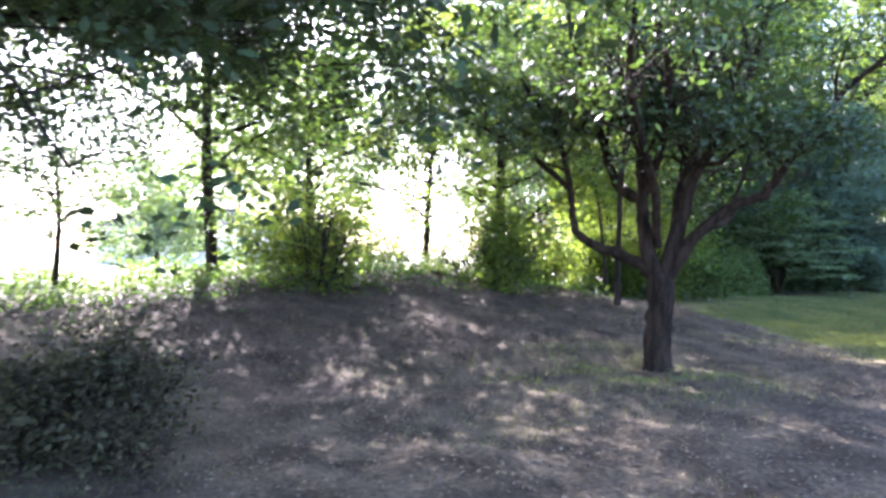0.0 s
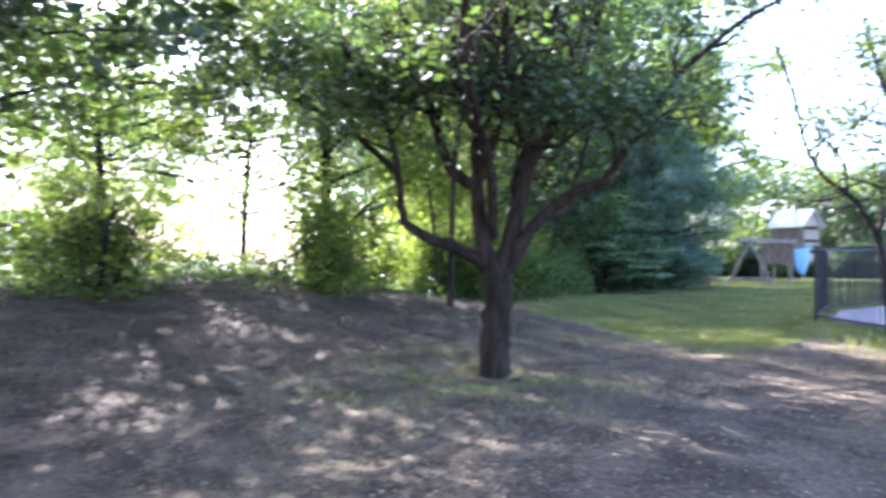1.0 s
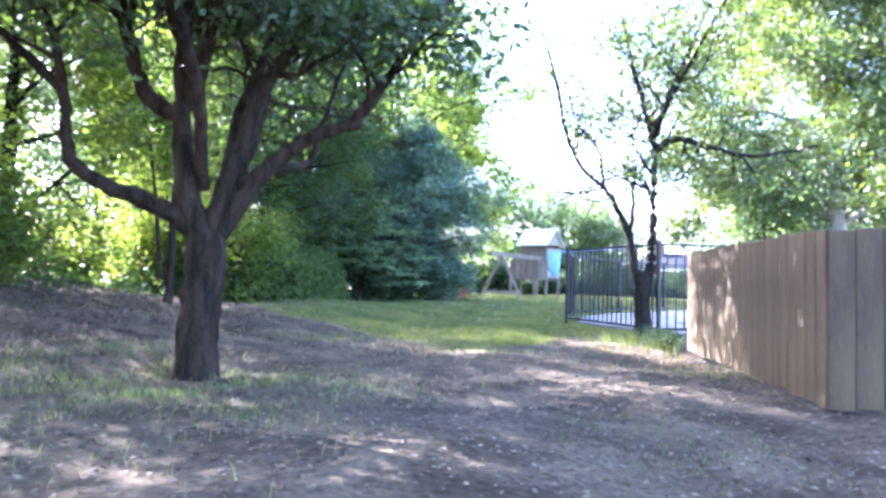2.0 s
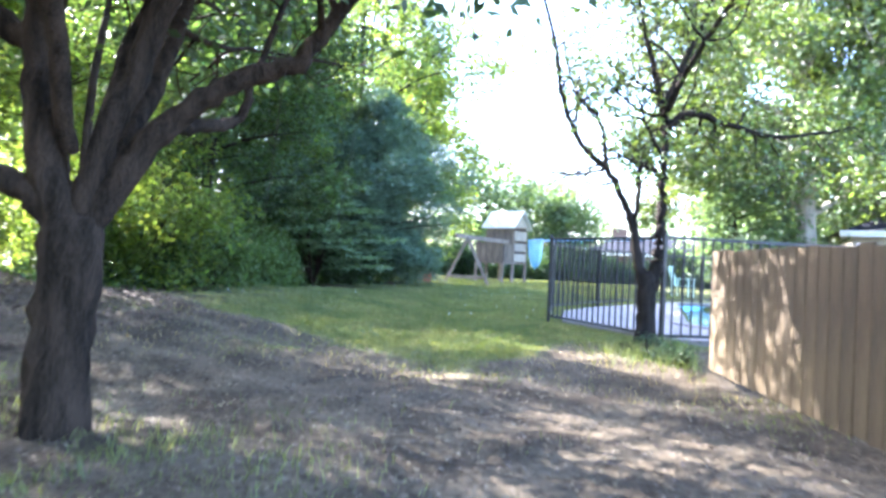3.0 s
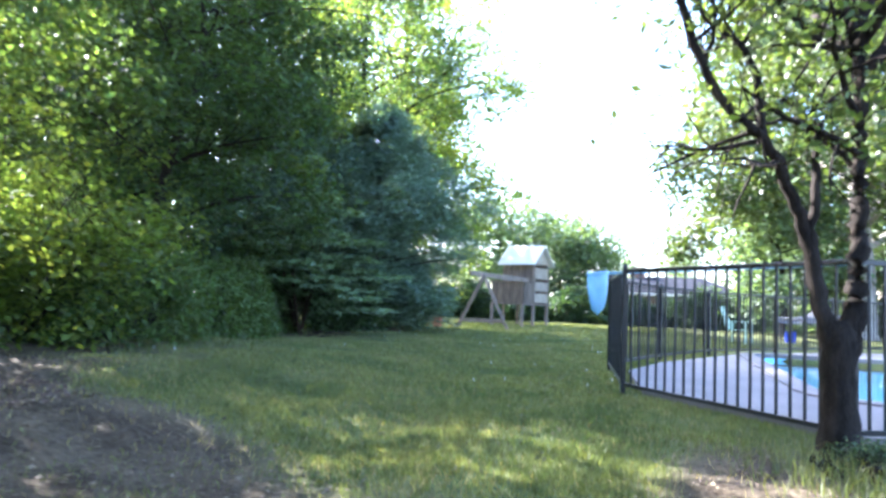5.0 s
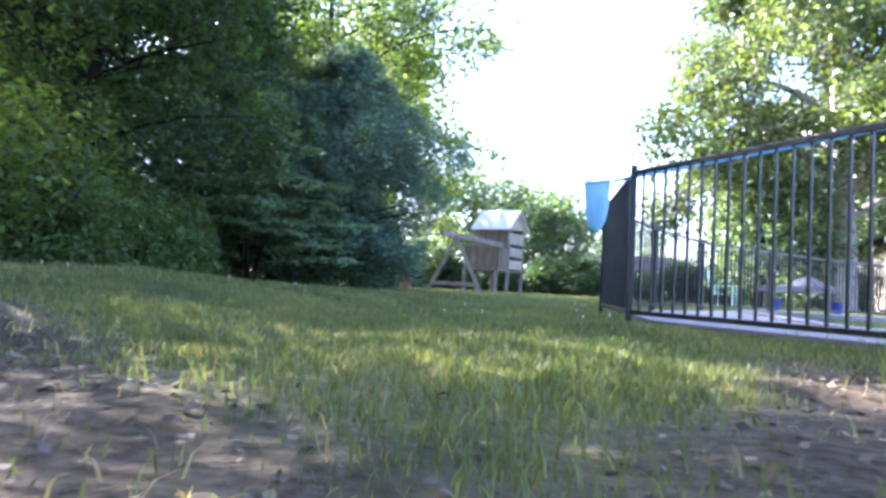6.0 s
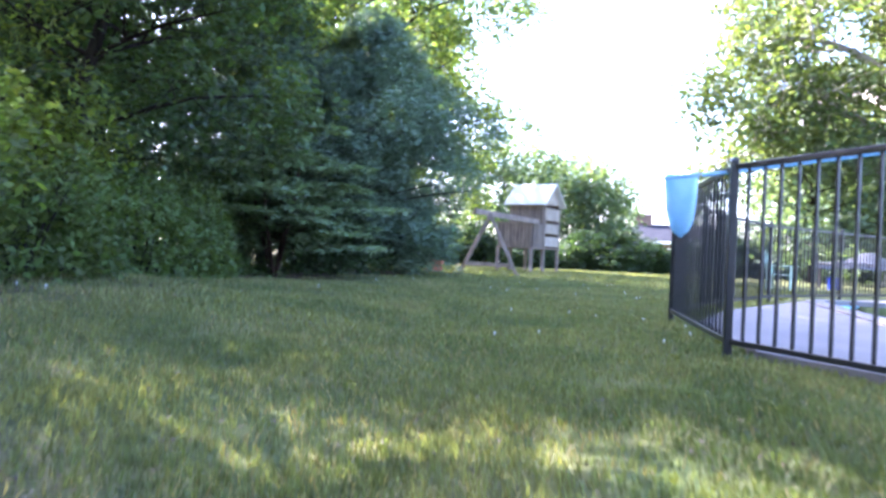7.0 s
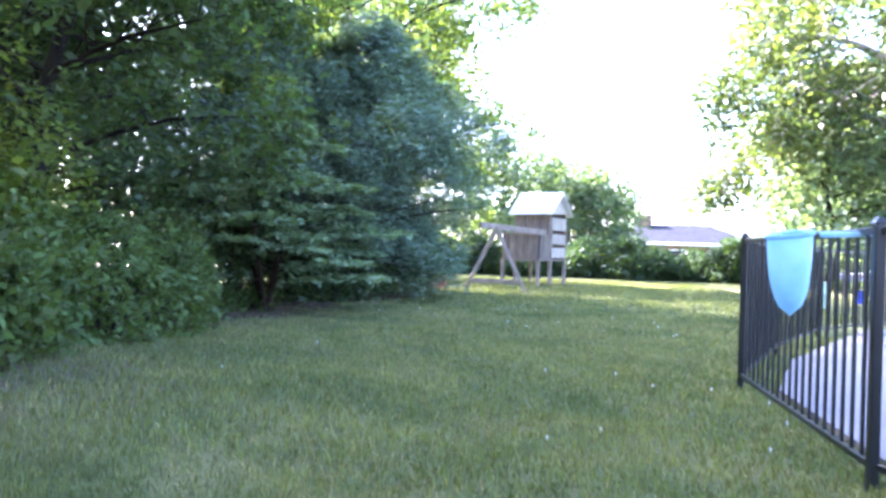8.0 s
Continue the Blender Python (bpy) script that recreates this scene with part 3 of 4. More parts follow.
# ---- net on the fence ----
def leaf_net():
    """A skimmer net: its pole lies across the rail, its hoop and bag hang outside the fence."""
    q, p = Vector((-0.235, 0.62, 1.19)), Vector((1.17, -2.03, 1.235))
    d = (p - q).normalized()
    ob = thing("leaf_skimmer_net", q, "pale blue pool skimmer net hung over the fence rail", "pool net")
    ob.rotation_euler[2] = math.atan2(d.y, d.x)
    bm = bmesh.new()
    bmesh.ops.create_cone(bm, cap_ends=True, segments=10, radius1=0.015, radius2=0.015, depth=2.8, matrix=Matrix.Translation((1.67, 0.0, 0.0)) @ Matrix.Rotation(math.pi / 2, 4, 'Y'))
    part("pole", bm, NET_BLUE, ob, "pale blue metal pole")
    hoop_c, hw, hl = Vector((0.11, -0.05, 0.0)), 0.11, 0.12
    pts = [hoop_c + Vector((hl * math.cos(t), hw * math.sin(t), 0.02 * math.sin(t))) for t in np.linspace(0, 2 * math.pi, 29)[:-1]]
    bm = bmesh.new()
    for i in range(28):
        a, b = pts[i], pts[(i + 1) % 28]
        m = Matrix.Translation((a + b) / 2) @ (b - a).to_track_quat('Z', 'Y').to_matrix().to_4x4()
        bmesh.ops.create_cone(bm, cap_ends=True, segments=6, radius1=0.012, radius2=0.012, depth=(b - a).length * 1.1, matrix=m)
    part("hoop", bm, NET_BLUE, ob, "oval plastic hoop")
    bm = bmesh.new()
    rows = []
    for k in range(11):
        s = k / 10
        shrink = math.sqrt(max(1 - s ** 3.4, 0.0)) * 0.97 + 0.03
        row = []
        for i in range(28):
            t = 2 * math.pi * i / 28
            w = 1 + 0.07 * math.sin(5 * t + 3 * s) * s
            row.append(bm.verts.new((hoop_c.x + 0.04 * s + hl * shrink * w * (1 - 0.12 * s) * math.cos(t), hoop_c.y - 0.02 * s + hw * shrink * w * math.sin(t) * (1 - 0.2 * s), -0.43 * s + 0.012 * math.sin(3 * t))))
        rows.append(row)
    for k in range(10):
        for i in range(28):
            f = bm.faces.new((rows[k][i], rows[k][(i + 1) % 28], rows[k + 1][(i + 1) % 28], rows[k + 1][i]))
            f.smooth = True
    part("bag", bm, NET_BLUE, ob, "sagging pale blue mesh bag")


leaf_net()


# ---- swing set with a playhouse ----
def play_set():
    ob = thing("play_set", (-1.6, 14.0, 0), "weathered wooden swing set with a raised playhouse", "play set")
    o = Vector((-1.6, 14.0, 0))

    def L(x, y, z):
        return Vector((x, y, z)) - o

    apex = L(-2.65, 14.55, 1.7)
    beam("swing_beam", apex + Vector((-0.42, -0.3, 0.02)), L(-1.35, 18.5, 1.68), 0.09, 0.16, TIMBER, ob)
    foot_l, foot_r = L(-3.5, 14.85, -0.05), L(-1.84, 14.5, -0.05)
    beam("leg", foot_l, apex + Vector((0.03, 0, 0)), 0.09, 0.09, TIMBER, ob)
    beam("leg", foot_r, apex + Vector((-0.03, 0, 0)), 0.09, 0.09, TIMBER, ob)
    beam("cross_bar", foot_l * 0.83 + apex * 0.17, foot_r * 0.83 + apex * 0.17, 0.05, 0.12, TIMBER, ob)
    # tower
    t = radians(-24)
    ex, ey = Vector((math.cos(t), math.sin(t), 0)), Vector((-math.sin(t), math.cos(t), 0))
    c = L(-1.5, 20.0, 0)
    turn = Matrix.Rotation(t, 3, 'Z')
    w = 1.25

    def at(a, b, z):
        return c + ex * a + ey * b + Vector((0, 0, z))

    for a in (-w / 2, w / 2):
        for b in (-1.5, -0.55, 0.7):
            box("post", at(a, b, 0.36 if b < -1 else 1.1), (0.1, 0.1, 0.84 if b < -1 else 2.3), TIMBER, ob, turn)
    box("floor", at(0, -0.4, 0.8), (w + 0.1, 2.3, 0.06), PLANK_GREY, ob, turn)
    # porch rail of upright boards
    n = 9
    for k in range(n):
        box("board", at(-w / 2 + (k + 0.5) * w / n, -1.55, 1.2), (w / n - 0.012, 0.022, 0.82), PLANK_GREY, ob, turn)
    for k in range(6):
        for a in (-w / 2 - 0.02, w / 2 + 0.02):
            box("board", at(a, -1.45 + (k + 0.5) * 0.15, 1.2), (0.022, 0.14, 0.82), PLANK_GREY, ob, turn)
    box("rail", at(0, -1.57, 1.63), (w + 0.12, 0.09, 0.05), TIMBER, ob, turn)
    # cabin: boards on the front, siding on the side with gaps
    for k in range(9):
        box("board", at(-w / 2 + (k + 0.5) * w / 9, -0.58, 1.6), (w / 9 - 0.01, 0.022, 1.55), PLANK_GREY, ob, turn)
        box("board", at(-w / 2 + (k + 0.5) * w / 9, 0.73, 1.6), (w / 9 - 0.01, 0.022, 1.55), PLANK_GREY, ob, turn)
    for k, (z, h) in enumerate(((1.05, 0.34), (1.5, 0.34), (2.0, 0.42))):
        for a in (-w / 2 - 0.03, w / 2 + 0.03):
            box("siding_board", at(a, 0.08, z), (0.025, 1.3, h), SIDING, ob, turn)
    # gabled roof, ridge across
    bm = bmesh.new()
    for s in (-1, 1):
        lo, hi = at(0, 0.08 + s * 0.92, 2.3), at(0, 0.08, 3.08)
        dv = hi - lo
        nrm = dv.cross(ex).normalized()
        m = Matrix((ex, dv.normalized(), nrm)).transposed()
        add_box(bm, (lo + hi) / 2, (w + 0.35, dv.length, 0.04), m)
    part("roof", bm, ROOF_WHITE, ob, "pale sheet roof")
    for a in (-w / 2, w / 2):
        bm = bmesh.new()
        vs = [bm.verts.new(at(a + da, 0.08 + b, z)) for da in (-0.012, 0.012) for b, z in ((-0.72, 2.36), (0.72, 2.36), (0, 2.98))]
        bm.faces.new(vs[:3])
        bm.faces.new(vs[3:])
        for i in range(3):
            j = (i + 1) % 3
            bm.faces.new((vs[i], vs[j], vs[3 + j], vs[3 + i]))
        bmesh.ops.recalc_face_normals(bm, faces=bm.faces[:])
        part("gable", bm, SIDING, ob)


play_set()


# ---- house beyond the lawn ----
def house(at, turn, size, eave, ridge, label, chimney=True, windows=3, wall=None):
    z = float(rise(*at))
    ob = thing("house", (*at, z), label, "house", "distant houses")
    ob.rotation_euler[2] = turn
    w, d = size
    bm = bmesh.new()
    add_box(bm, Vector((0, 0, eave / 2)), (w, d, eave))
    part("wall", bm, wall or BRICKY, ob)
    bm = bmesh.new()
    o = 0.6
    lo = [bm.verts.new((sx * (w / 2 + o), sy * (d / 2 + o), eave)) for sx, sy in ((-1, -1), (1, -1), (1, 1), (-1, 1))]
    hi = [bm.verts.new((sx * (w / 2 - d / 2.2), 0, ridge)) for sx in (-1, 1)]
    bm.faces.new((lo[0], lo[1], hi[1], hi[0]))
    bm.faces.new((lo[2], lo[3], hi[0], hi[1]))
    bm.faces.new((lo[1], lo[2], hi[1]))
    bm.faces.new((lo[3], lo[0], hi[0]))
    bm.faces.new(lo[::-1])
    part("roof", bm, SHINGLE, ob, "hipped grey shingle roof")
    for sy in (-1, 1):
        box("fascia", (0, sy * (d / 2 + o + 0.02), eave - 0.08), (w + 2 * o, 0.04, 0.26), TRIM_WHITE, ob)
    for k in range(windows):
        x = -w / 2 + (k + 0.7) * w / (windows + 0.4)
        wd = box("window", (x, -d / 2 - 0.03, eave * 0.56), (1.7, 0.08, 1.2), TRIM_WHITE, ob)
        box("pane", (x, -d / 2 - 0.075, eave * 0.56), (1.5, 0.02, 1.0), GLASS_DARK, wd)
    if chimney:
        box("chimney", (-w / 2 + d / 2.2 + 0.3, 0, ridge + 0.2), (1.6, 0.9, 1.6), BRICKY, ob)


house((12.2, 68), radians(-6), (14, 8), 2.7, 4.6, "low brick ranch house with a grey hipped roof")
house((21.5, 24.5), radians(-15), (14, 9), 2.9, 4.9, "neighbouring pale-sided house with grey roof and white eaves", False, wall=SIDING)
house((-54, 12), radians(72), (14, 8), 2.8, 4.8, "far pale house across the sunny field", False, wall=TRIM_WHITE)


# ---- poolside furniture ----
def garden_chair(at, turn):
    ob = thing("garden_chair", (*at, float(rise(*at))), "pale green plastic garden chair on the grass", "chair")
    ob.rotation_euler[2] = turn
    for k in range(5):
        box("seat_slat", (0, -0.22 + k * 0.11, 0.38), (0.5, 0.095, 0.025), PLASTIC_PALE, ob)
    lean = Matrix.Rotation(radians(-14), 3, 'X')
    for k in range(5):
        box("back_slat", (-0.2 + k * 0.1, 0.36, 0.68), (0.085, 0.022, 0.66), PLASTIC_PALE, ob, lean)
    for sx in (-0.27, 0.27):
        box("armrest", (sx, 0.0, 0.6), (0.09, 0.6, 0.03), PLASTIC_PALE, ob)
        for sy in (-0.24, 0.26):
            box("leg", (sx, sy, 0.295), (0.055, 0.055, 0.59), PLASTIC_PALE, ob)


def bucket(at):
    ob = thing("bucket", (*at, float(rise(*at))), "blue plastic bucket on the grass", "bucket", "blue buckets")
    bm = bmesh.new()
    rings = []
    for z, r in ((0, 0.14), (0.3, 0.175), (0.33, 0.19), (0.335, 0.165), (0.03, 0.13)):
        rings.append([bm.verts.new((r * math.cos(t), r * math.sin(t), z)) for t in np.linspace(0, 2 * math.pi, 17)[:-1]])
    for a, b in zip(rings, rings[1:]):
        for i in range(16):
            bm.faces.new((a[i], a[(i + 1) % 16], b[(i + 1) % 16], b[i]))
    bm.faces.new(rings[0][::-1])
    bm.faces.new(rings[-1])
    part("body", bm, PLASTIC_BLUE, ob)
    bm = bmesh.new()
    for k in range(10):
        a0, a1 = math.pi * k / 10, math.pi * (k + 1) / 10
        p, q = Vector((0.19 * math.cos(a0), 0, 0.31 + 0.12 * math.sin(a0))), Vector((0.19 * math.cos(a1), 0, 0.31 + 0.12 * math.sin(a1)))
        bmesh.ops.create_cone(bm, cap_ends=True, segments=5, radius1=0.006, radius2=0.006, depth=(q - p).length, matrix=Matrix.Translation((p + q) / 2) @ (q - p).to_track_quat('Z', 'Y').to_matrix().to_4x4())
    part("handle", bm, STEEL, ob, "thin wire handle")


def covered_table(at, turn):
    ob = thing("patio_table", (*at, float(rise(*at))), "patio table under a sagging grey cover", "table")
    ob.rotation_euler[2] = turn
    box("tabletop", (0, 0, 0.7), (2.1, 1.0, 0.05), PLANK_GREY, ob)
    for sx in (-0.9, 0.9):
        for sy in (-0.4, 0.4):
            box("leg", (sx, sy, 0.34), (0.07, 0.07, 0.68), PLANK_GREY, ob)
    bm = bmesh.new()
    bmesh.ops.create_grid(bm, x_segments=18, y_segments=10, size=0.5)
    for v in bm.verts:
        u, w = v.co.x * 2, v.co.y * 2
        edge = max(abs(u), abs(w))
        v.co = Vector((u * 1.12, w * 0.56, 0.74 + 0.34 * math.exp(-((u - 0.3) ** 2 * 4 + w * w * 3)) - (0.16 if edge > 0.97 else 0) + 0.02 * math.sin(7 * u + 4 * w)))
    part("cover", bm, COVER_GREY, ob, "sagging grey cloth cover")


garden_chair((4.6, 13.0), radians(60))
bucket((6.8, 15.6))
bucket((8.9, 16.4))
covered_table((7.9, 16.9), radians(-20))


def crate():
    ob = thing("planter_box", (-4.3, 15.2, float(rise(-4.3, 15.2))), "small red terracotta planter at the lawn's edge", "planter")
    bm = bmesh.new()
    add_box(bm, Vector((0, 0, 0.15)), (0.5, 0.34, 0.32), None, 0.015)
    part("body", bm, TERRACOTTA, ob)
    box("rim", (0, 0, 0.31), (0.56, 0.4, 0.06), TERRACOTTA, ob, bevel=0.01)


crate()


# ---- trees ----
def garden_tree():
    """The low-forked tree beside the path, with long spreading limbs."""
    p = Plant(11)
    p.bare_below = 1.95
    x, y = -2.32, -7.2
    z = float(rise(x, y))
    ob = thing("garden_tree", (x, y, z), "low-forked garden tree with rough brown bark and spreading limbs", "tree")
    ex, ey = np.array([0.97, 0.24, 0]), np.array([-0.24, 0.97, 0])   # across the view, and away

    def at(a, h, b=0.0):
        return ex * a + ey * b + np.array([0, 0, h])

    sprigs = []
    trunk = p.curve([at(-0.05, -0.12), at(-0.05, 0.25), at(-0.03, 0.62), at(-0.01, 1.0)], 14)
    p.tube(trunk, np.array([0.23, 0.18, 0.15, 0.138, 0.132, 0.128, 0.126, 0.126, 0.128, 0.131, 0.135, 0.138, 0.13, 0.1]), 14)
    f = at(-0.01, 0.88)
    # the long limb that reaches over the lawn, and its side branch
    p.limb([f, at(0.18, 1.2, 0.03), at(0.35, 1.43, 0.05), at(0.55, 1.61, 0.07), at(0.73, 1.72, 0.1), at(0.93, 1.79, 0.1), at(1.01, 1.89, 0.1), at(1.13, 2.08, 0.1), at(1.5, 2.6, 0.15), at(1.94, 3.03, 0.2), at(2.7, 3.5, 0.3)], 0.072, 0.02, 10, 12, 0.9, 3, 0.45)
    p.limb([at(0.36, 1.44, 0.05), at(0.42, 1.5, 0.3), at(0.5, 1.56, 0.55), at(0.56, 1.64, 0.73), at(0.61, 1.87, 0.78), at(0.72, 2.3, 0.95), at(0.9, 2.9, 1.2)], 0.045, 0.014, 8, 7, 0.8, 3, 0.45)
    # sprigs that hang from the long limb
    for top, low in ((at(1.36, 2.38, 0.13), at(1.2, 1.02, -0.42)), (at(0.9, 1.78, 0.1), at(0.92, 0.93, -0.62))):
        p.tube(p.curve([top, top * 0.7 + low * 0.3 + np.array([0, 0, 0.12]), top * 0.25 + low * 0.75, low], 12), np.linspace(0.003, 0.0008, 12), 4)
        sprigs += [low + (top - low) * 0.05 * k for k in range(3)]
    # steep limbs
    p.limb([f, at(0.06, 1.25, 0.02), at(0.2, 1.66, 0.05), at(0.32, 2.08, 0.1), at(0.53, 2.4, 0.15), at(0.76, 2.9, 0.2), at(0.95, 3.6, 0.3), at(1.1, 4.6, 0.4)], 0.075, 0.02, 9, 12, 1.0, 3, 0.4)
    p.limb([f, at(-0.13, 1.2, 0.0), at(-0.19, 1.5, 0.0), at(-0.22, 1.85, 0.0), at(-0.18, 2.6, -0.1), at(-0.02, 3.5, -0.2), at(0.15, 4.7, -0.4)], 0.1, 0.02, 10, 12, 1.0, 3, 0.4)
    p.limb([at(-0.22, 1.78), at(-0.48, 1.95, 0.05), at(-0.66, 2.4, 0.1), at(-0.81, 2.84, 0.2), at(-1.1, 3.6, 0.4), at(-1.3, 4.4, 0.5)], 0.07, 0.018, 8, 10, 0.9, 3, 0.35)
    p.limb([at(-0.2, 1.85), at(0.0, 2.2, -0.2), at(0.15, 2.7, -0.5), at(0.25, 3.4, -0.9), at(0.3, 4.3, -1.2)], 0.06, 0.016, 8, 10, 0.9, 3, 0.35)
    p.limb([at(0.1, 1.4), at(0.12, 1.9, 0.25), at(0.25, 2.5, 0.5), at(0.3, 3.4, 0.9), at(0.4, 4.4, 1.2)], 0.05, 0.014, 8, 10, 0.9, 3, 0.35)
    # the limb to the other side
    p.limb([f, at(-0.18, 1.07), at(-0.45, 1.2), at(-0.8, 1.35, -0.03), at(-0.94, 1.52, -0.06), at(-0.97, 1.91, -0.1), at(-1.1, 2.5, -0.2), at(-1.5, 3.2, -0.3)], 0.078, 0.018, 9, 10, 0.9, 3, 0.5)
    p.limb([at(-0.97, 1.91, -0.1), at(-1.34, 2.25, -0.15), at(-1.91, 2.62, -0.2), at(-2.45, 2.84, -0.2), at(-3.0, 3.0, -0.1)], 0.035, 0.01, 7, 9, 0.8, 3, 0.3)
    p.limb([f, at(0.1, 1.5, 0.4), at(0.15, 2.2, 0.9), at(0.1, 3.0, 1.5), at(0.2, 3.9, 2.2), at(0.3, 4.5, 2.9)], 0.07, 0.015, 8, 11, 1.1, 3, 0.4)
    p.limb([at(-0.05, 1.3, 0), at(0.0, 2.0, -0.5), at(-0.05, 2.7, -1.1), at(0.2, 3.3, -1.8), at(0.5, 3.8, -2.5)], 0.05, 0.014, 8, 9, 1.0, 3, 0.4)
    p.wood("trunk", BARK, ob)
    tips = np.array(p.tips)
    tips = tips[tips[:, 2] > 2.0 + 0.35 * np.sin(3 * tips[:, 0])]
    foliage("crown", p.rng, tips, 9, 0.14, 0.088, LEAF_GARDEN, ob, droop=0.5, narrow=0.42, gaps=0.38)
    foliage("sprig_leaves", p.rng, sprigs, 3, 0.03, 0.046, LEAF_MID, ob, droop=0.6, narrow=0.42)


def fence_tree():
    """The slender forked tree beside the pool fence."""
    p = Plant(23)
    x, y = 0.97, -2.5
    z = float(rise(x, y))
    ob = thing("fence_tree", (x, y, z), "slender forked tree with dark bark beside the pool fence", "tree")

    def at(a, h, b=0.0):
        return np.array([a, b, h])

    p.tube(p.curve([at(0, -0.1), at(0.0, 0.3), at(0.0, 0.55), at(0.0, 0.84)], 12), np.array([0.17, 0.13, 0.112, 0.104, 0.1, 0.098, 0.097, 0.097, 0.099, 0.1, 0.092, 0.07]), 12)
    p.limb([at(0.03, 0.64), at(0.09, 0.9), at(0.11, 1.2), at(0.115, 1.5), at(0.13, 1.9), at(0.13, 2.45), at(0.05, 2.75), at(-0.1, 3.3), at(-0.3, 4.2)], 0.074, 0.02, 9, 11, 1.0, 3, 0.45)
    p.limb([at(-0.04, 0.64), at(-0.1, 0.9), at(-0.14, 1.15), at(-0.19, 1.36), at(-0.3, 1.6, -0.08), at(-0.48, 1.88, -0.2), at(-0.78, 2.15, -0.3), at(-0.98, 2.6, -0.35), at(-1.1, 3.2, -0.4), at(-1.3, 3.9, -0.4)], 0.058, 0.015, 8, 10, 0.8, 2, 0.5)
    p.limb([at(-0.15, 1.22), at(-0.14, 1.6), at(-0.1, 2.05)], 0.04, 0.02, 7, 2, 0.4, 2, 0.6)
    p.limb([at(0.13, 2.4), at(0.4, 2.55), at(0.8, 2.45, 0.1), at(1.4, 2.35, 0.2), at(2.2, 2.5, 0.3)], 0.05, 0.014, 8, 10, 0.8, 3, 0.3)
    p.limb([at(0.1, 2.6), at(0.3, 3.1, 0.1), at(0.6, 3.8, 0.2), at(0.9, 4.5, 0.2)], 0.045, 0.014, 7, 9, 0.9, 3, 0.3)
    p.limb([at(-0.5, 1.9, -0.2), at(-0.58, 2.4, -0.2), at(-0.85, 2.75, -0.1), at(-1.0, 3.3)], 0.03, 0.01, 6, 8, 0.6, 2, 0.3)
    p.limb([at(0.1, 2.5), at(0.15, 2.9, 0.6), at(0.3, 3.4, 1.3), at(0.6, 3.9, 2.0)], 0.04, 0.012, 7, 8, 0.9, 3, 0.3)
    p.limb([at(0.1, 2.5), at(0.25, 2.9, -0.5), at(0.5, 3.4, -1.1), at(0.8, 3.9, -1.8)], 0.04, 0.012, 7, 8, 0.9, 3, 0.3)
    p.wood("trunk", BARK_DARK, ob)
    tips = np.array(p.tips)
    thin = p.rng.random(len(tips)) < np.where(tips[:, 0] < -0.35, 0.65 + 0.3 * (tips[:, 2] > 2.4), 0.95)
    tips = tips[(tips[:, 2] > 1.9) & thin]
    foliage("crown", p.rng, tips, 6, 0.17, 0.075, LEAF_OAK, ob, droop=0.4, narrow=0.5, gaps=0.16)


def big_tree():
    """The tall old tree behind the pool."""
    p = Plant(31)
    x, y = 11.6, 22.0
    z = float(rise(x, y))
    ob = thing("old_shade_tree", (x, y, z), "tall old shade tree with a pale thick trunk", "tree")
    p.tube(p.curve([(0, 0, -0.2), (0.05, 0, 2.5), (-0.1, 0.1, 5.5), (-0.3, 0.2, 9.0), (-0.4, 0.2, 14)], 18), np.linspace(0.5, 0.12, 18) * np.r_[1.4, 1.1, np.ones(16)], 14)
    r = p.rng
    for k in range(26):
        s = k / 25
        h = 3.4 + 11 * s
        a = k * 2.4 + r.normal(0, 0.3)
        out = 8.2 * math.sin(math.pi * (0.3 + 0.62 * s)) * r.uniform(0.7, 1.1)
        c = np.array([-0.02 * h, 0.01 * h, h])
        up = r.uniform(0.4, 2.6)
        end = c + np.array([math.cos(a) * out, math.sin(a) * out, up * (0.3 + s)])
        p.limb([c, c + (end - c) * 0.35 + np.array([0, 0, 0.9]), c + (end - c) * 0.7 + np.array([0, 0, 0.8]), end], 0.17 * (1.1 - 0.6 * s), 0.03, 7, 9, 2.1, 3, 0.3, 0.12)
    p.wood("trunk", BARK_PALE, ob)
    foliage("crown", r, p.tips, 9, 0.45, 0.26, LEAF_OAK, ob, droop=0.4, narrow=0.55, gaps=0.22)


garden_tree()
fence_tree()
big_tree()

# the wood along the lawn: three grown trees, then their like
BRIGHT = "slim woodland tree with sunlit leaves at the lawn's edge"
DARK = "dense dark-leaved woodland tree at the lawn's edge"
wood_a = wild_tree("woodland_tree", (-7.9, -3.0), 7.5, 5.0, BRIGHT, "tree", 41, LEAF_BRIGHT, BARK_DARK, leaf=0.125, trunk_r=0.11, low=0.14, limbs=20, per_tip=22, spread=0.18, group="trees of the wood", gaps=0.54)
wood_b = wild_tree("woodland_tree", (-8.8, 4.6), 9.0, 5.4, DARK, "tree", 42, LEAF_DARK, BARK_DARK, leaf=0.13, trunk_r=0.12, low=0.12, limbs=22, per_tip=21, spread=0.27, group="trees of the wood", gaps=0.25)
wood_c = wild_tree("woodland_tree", (-11.4, 10.0), 10.5, 6.2, BRIGHT, "tree", 45, LEAF_MID, BARK_DARK, leaf=0.15, trunk_r=0.14, low=0.15, limbs=22, per_tip=17, spread=0.32, group="trees of the wood", gaps=0.3)
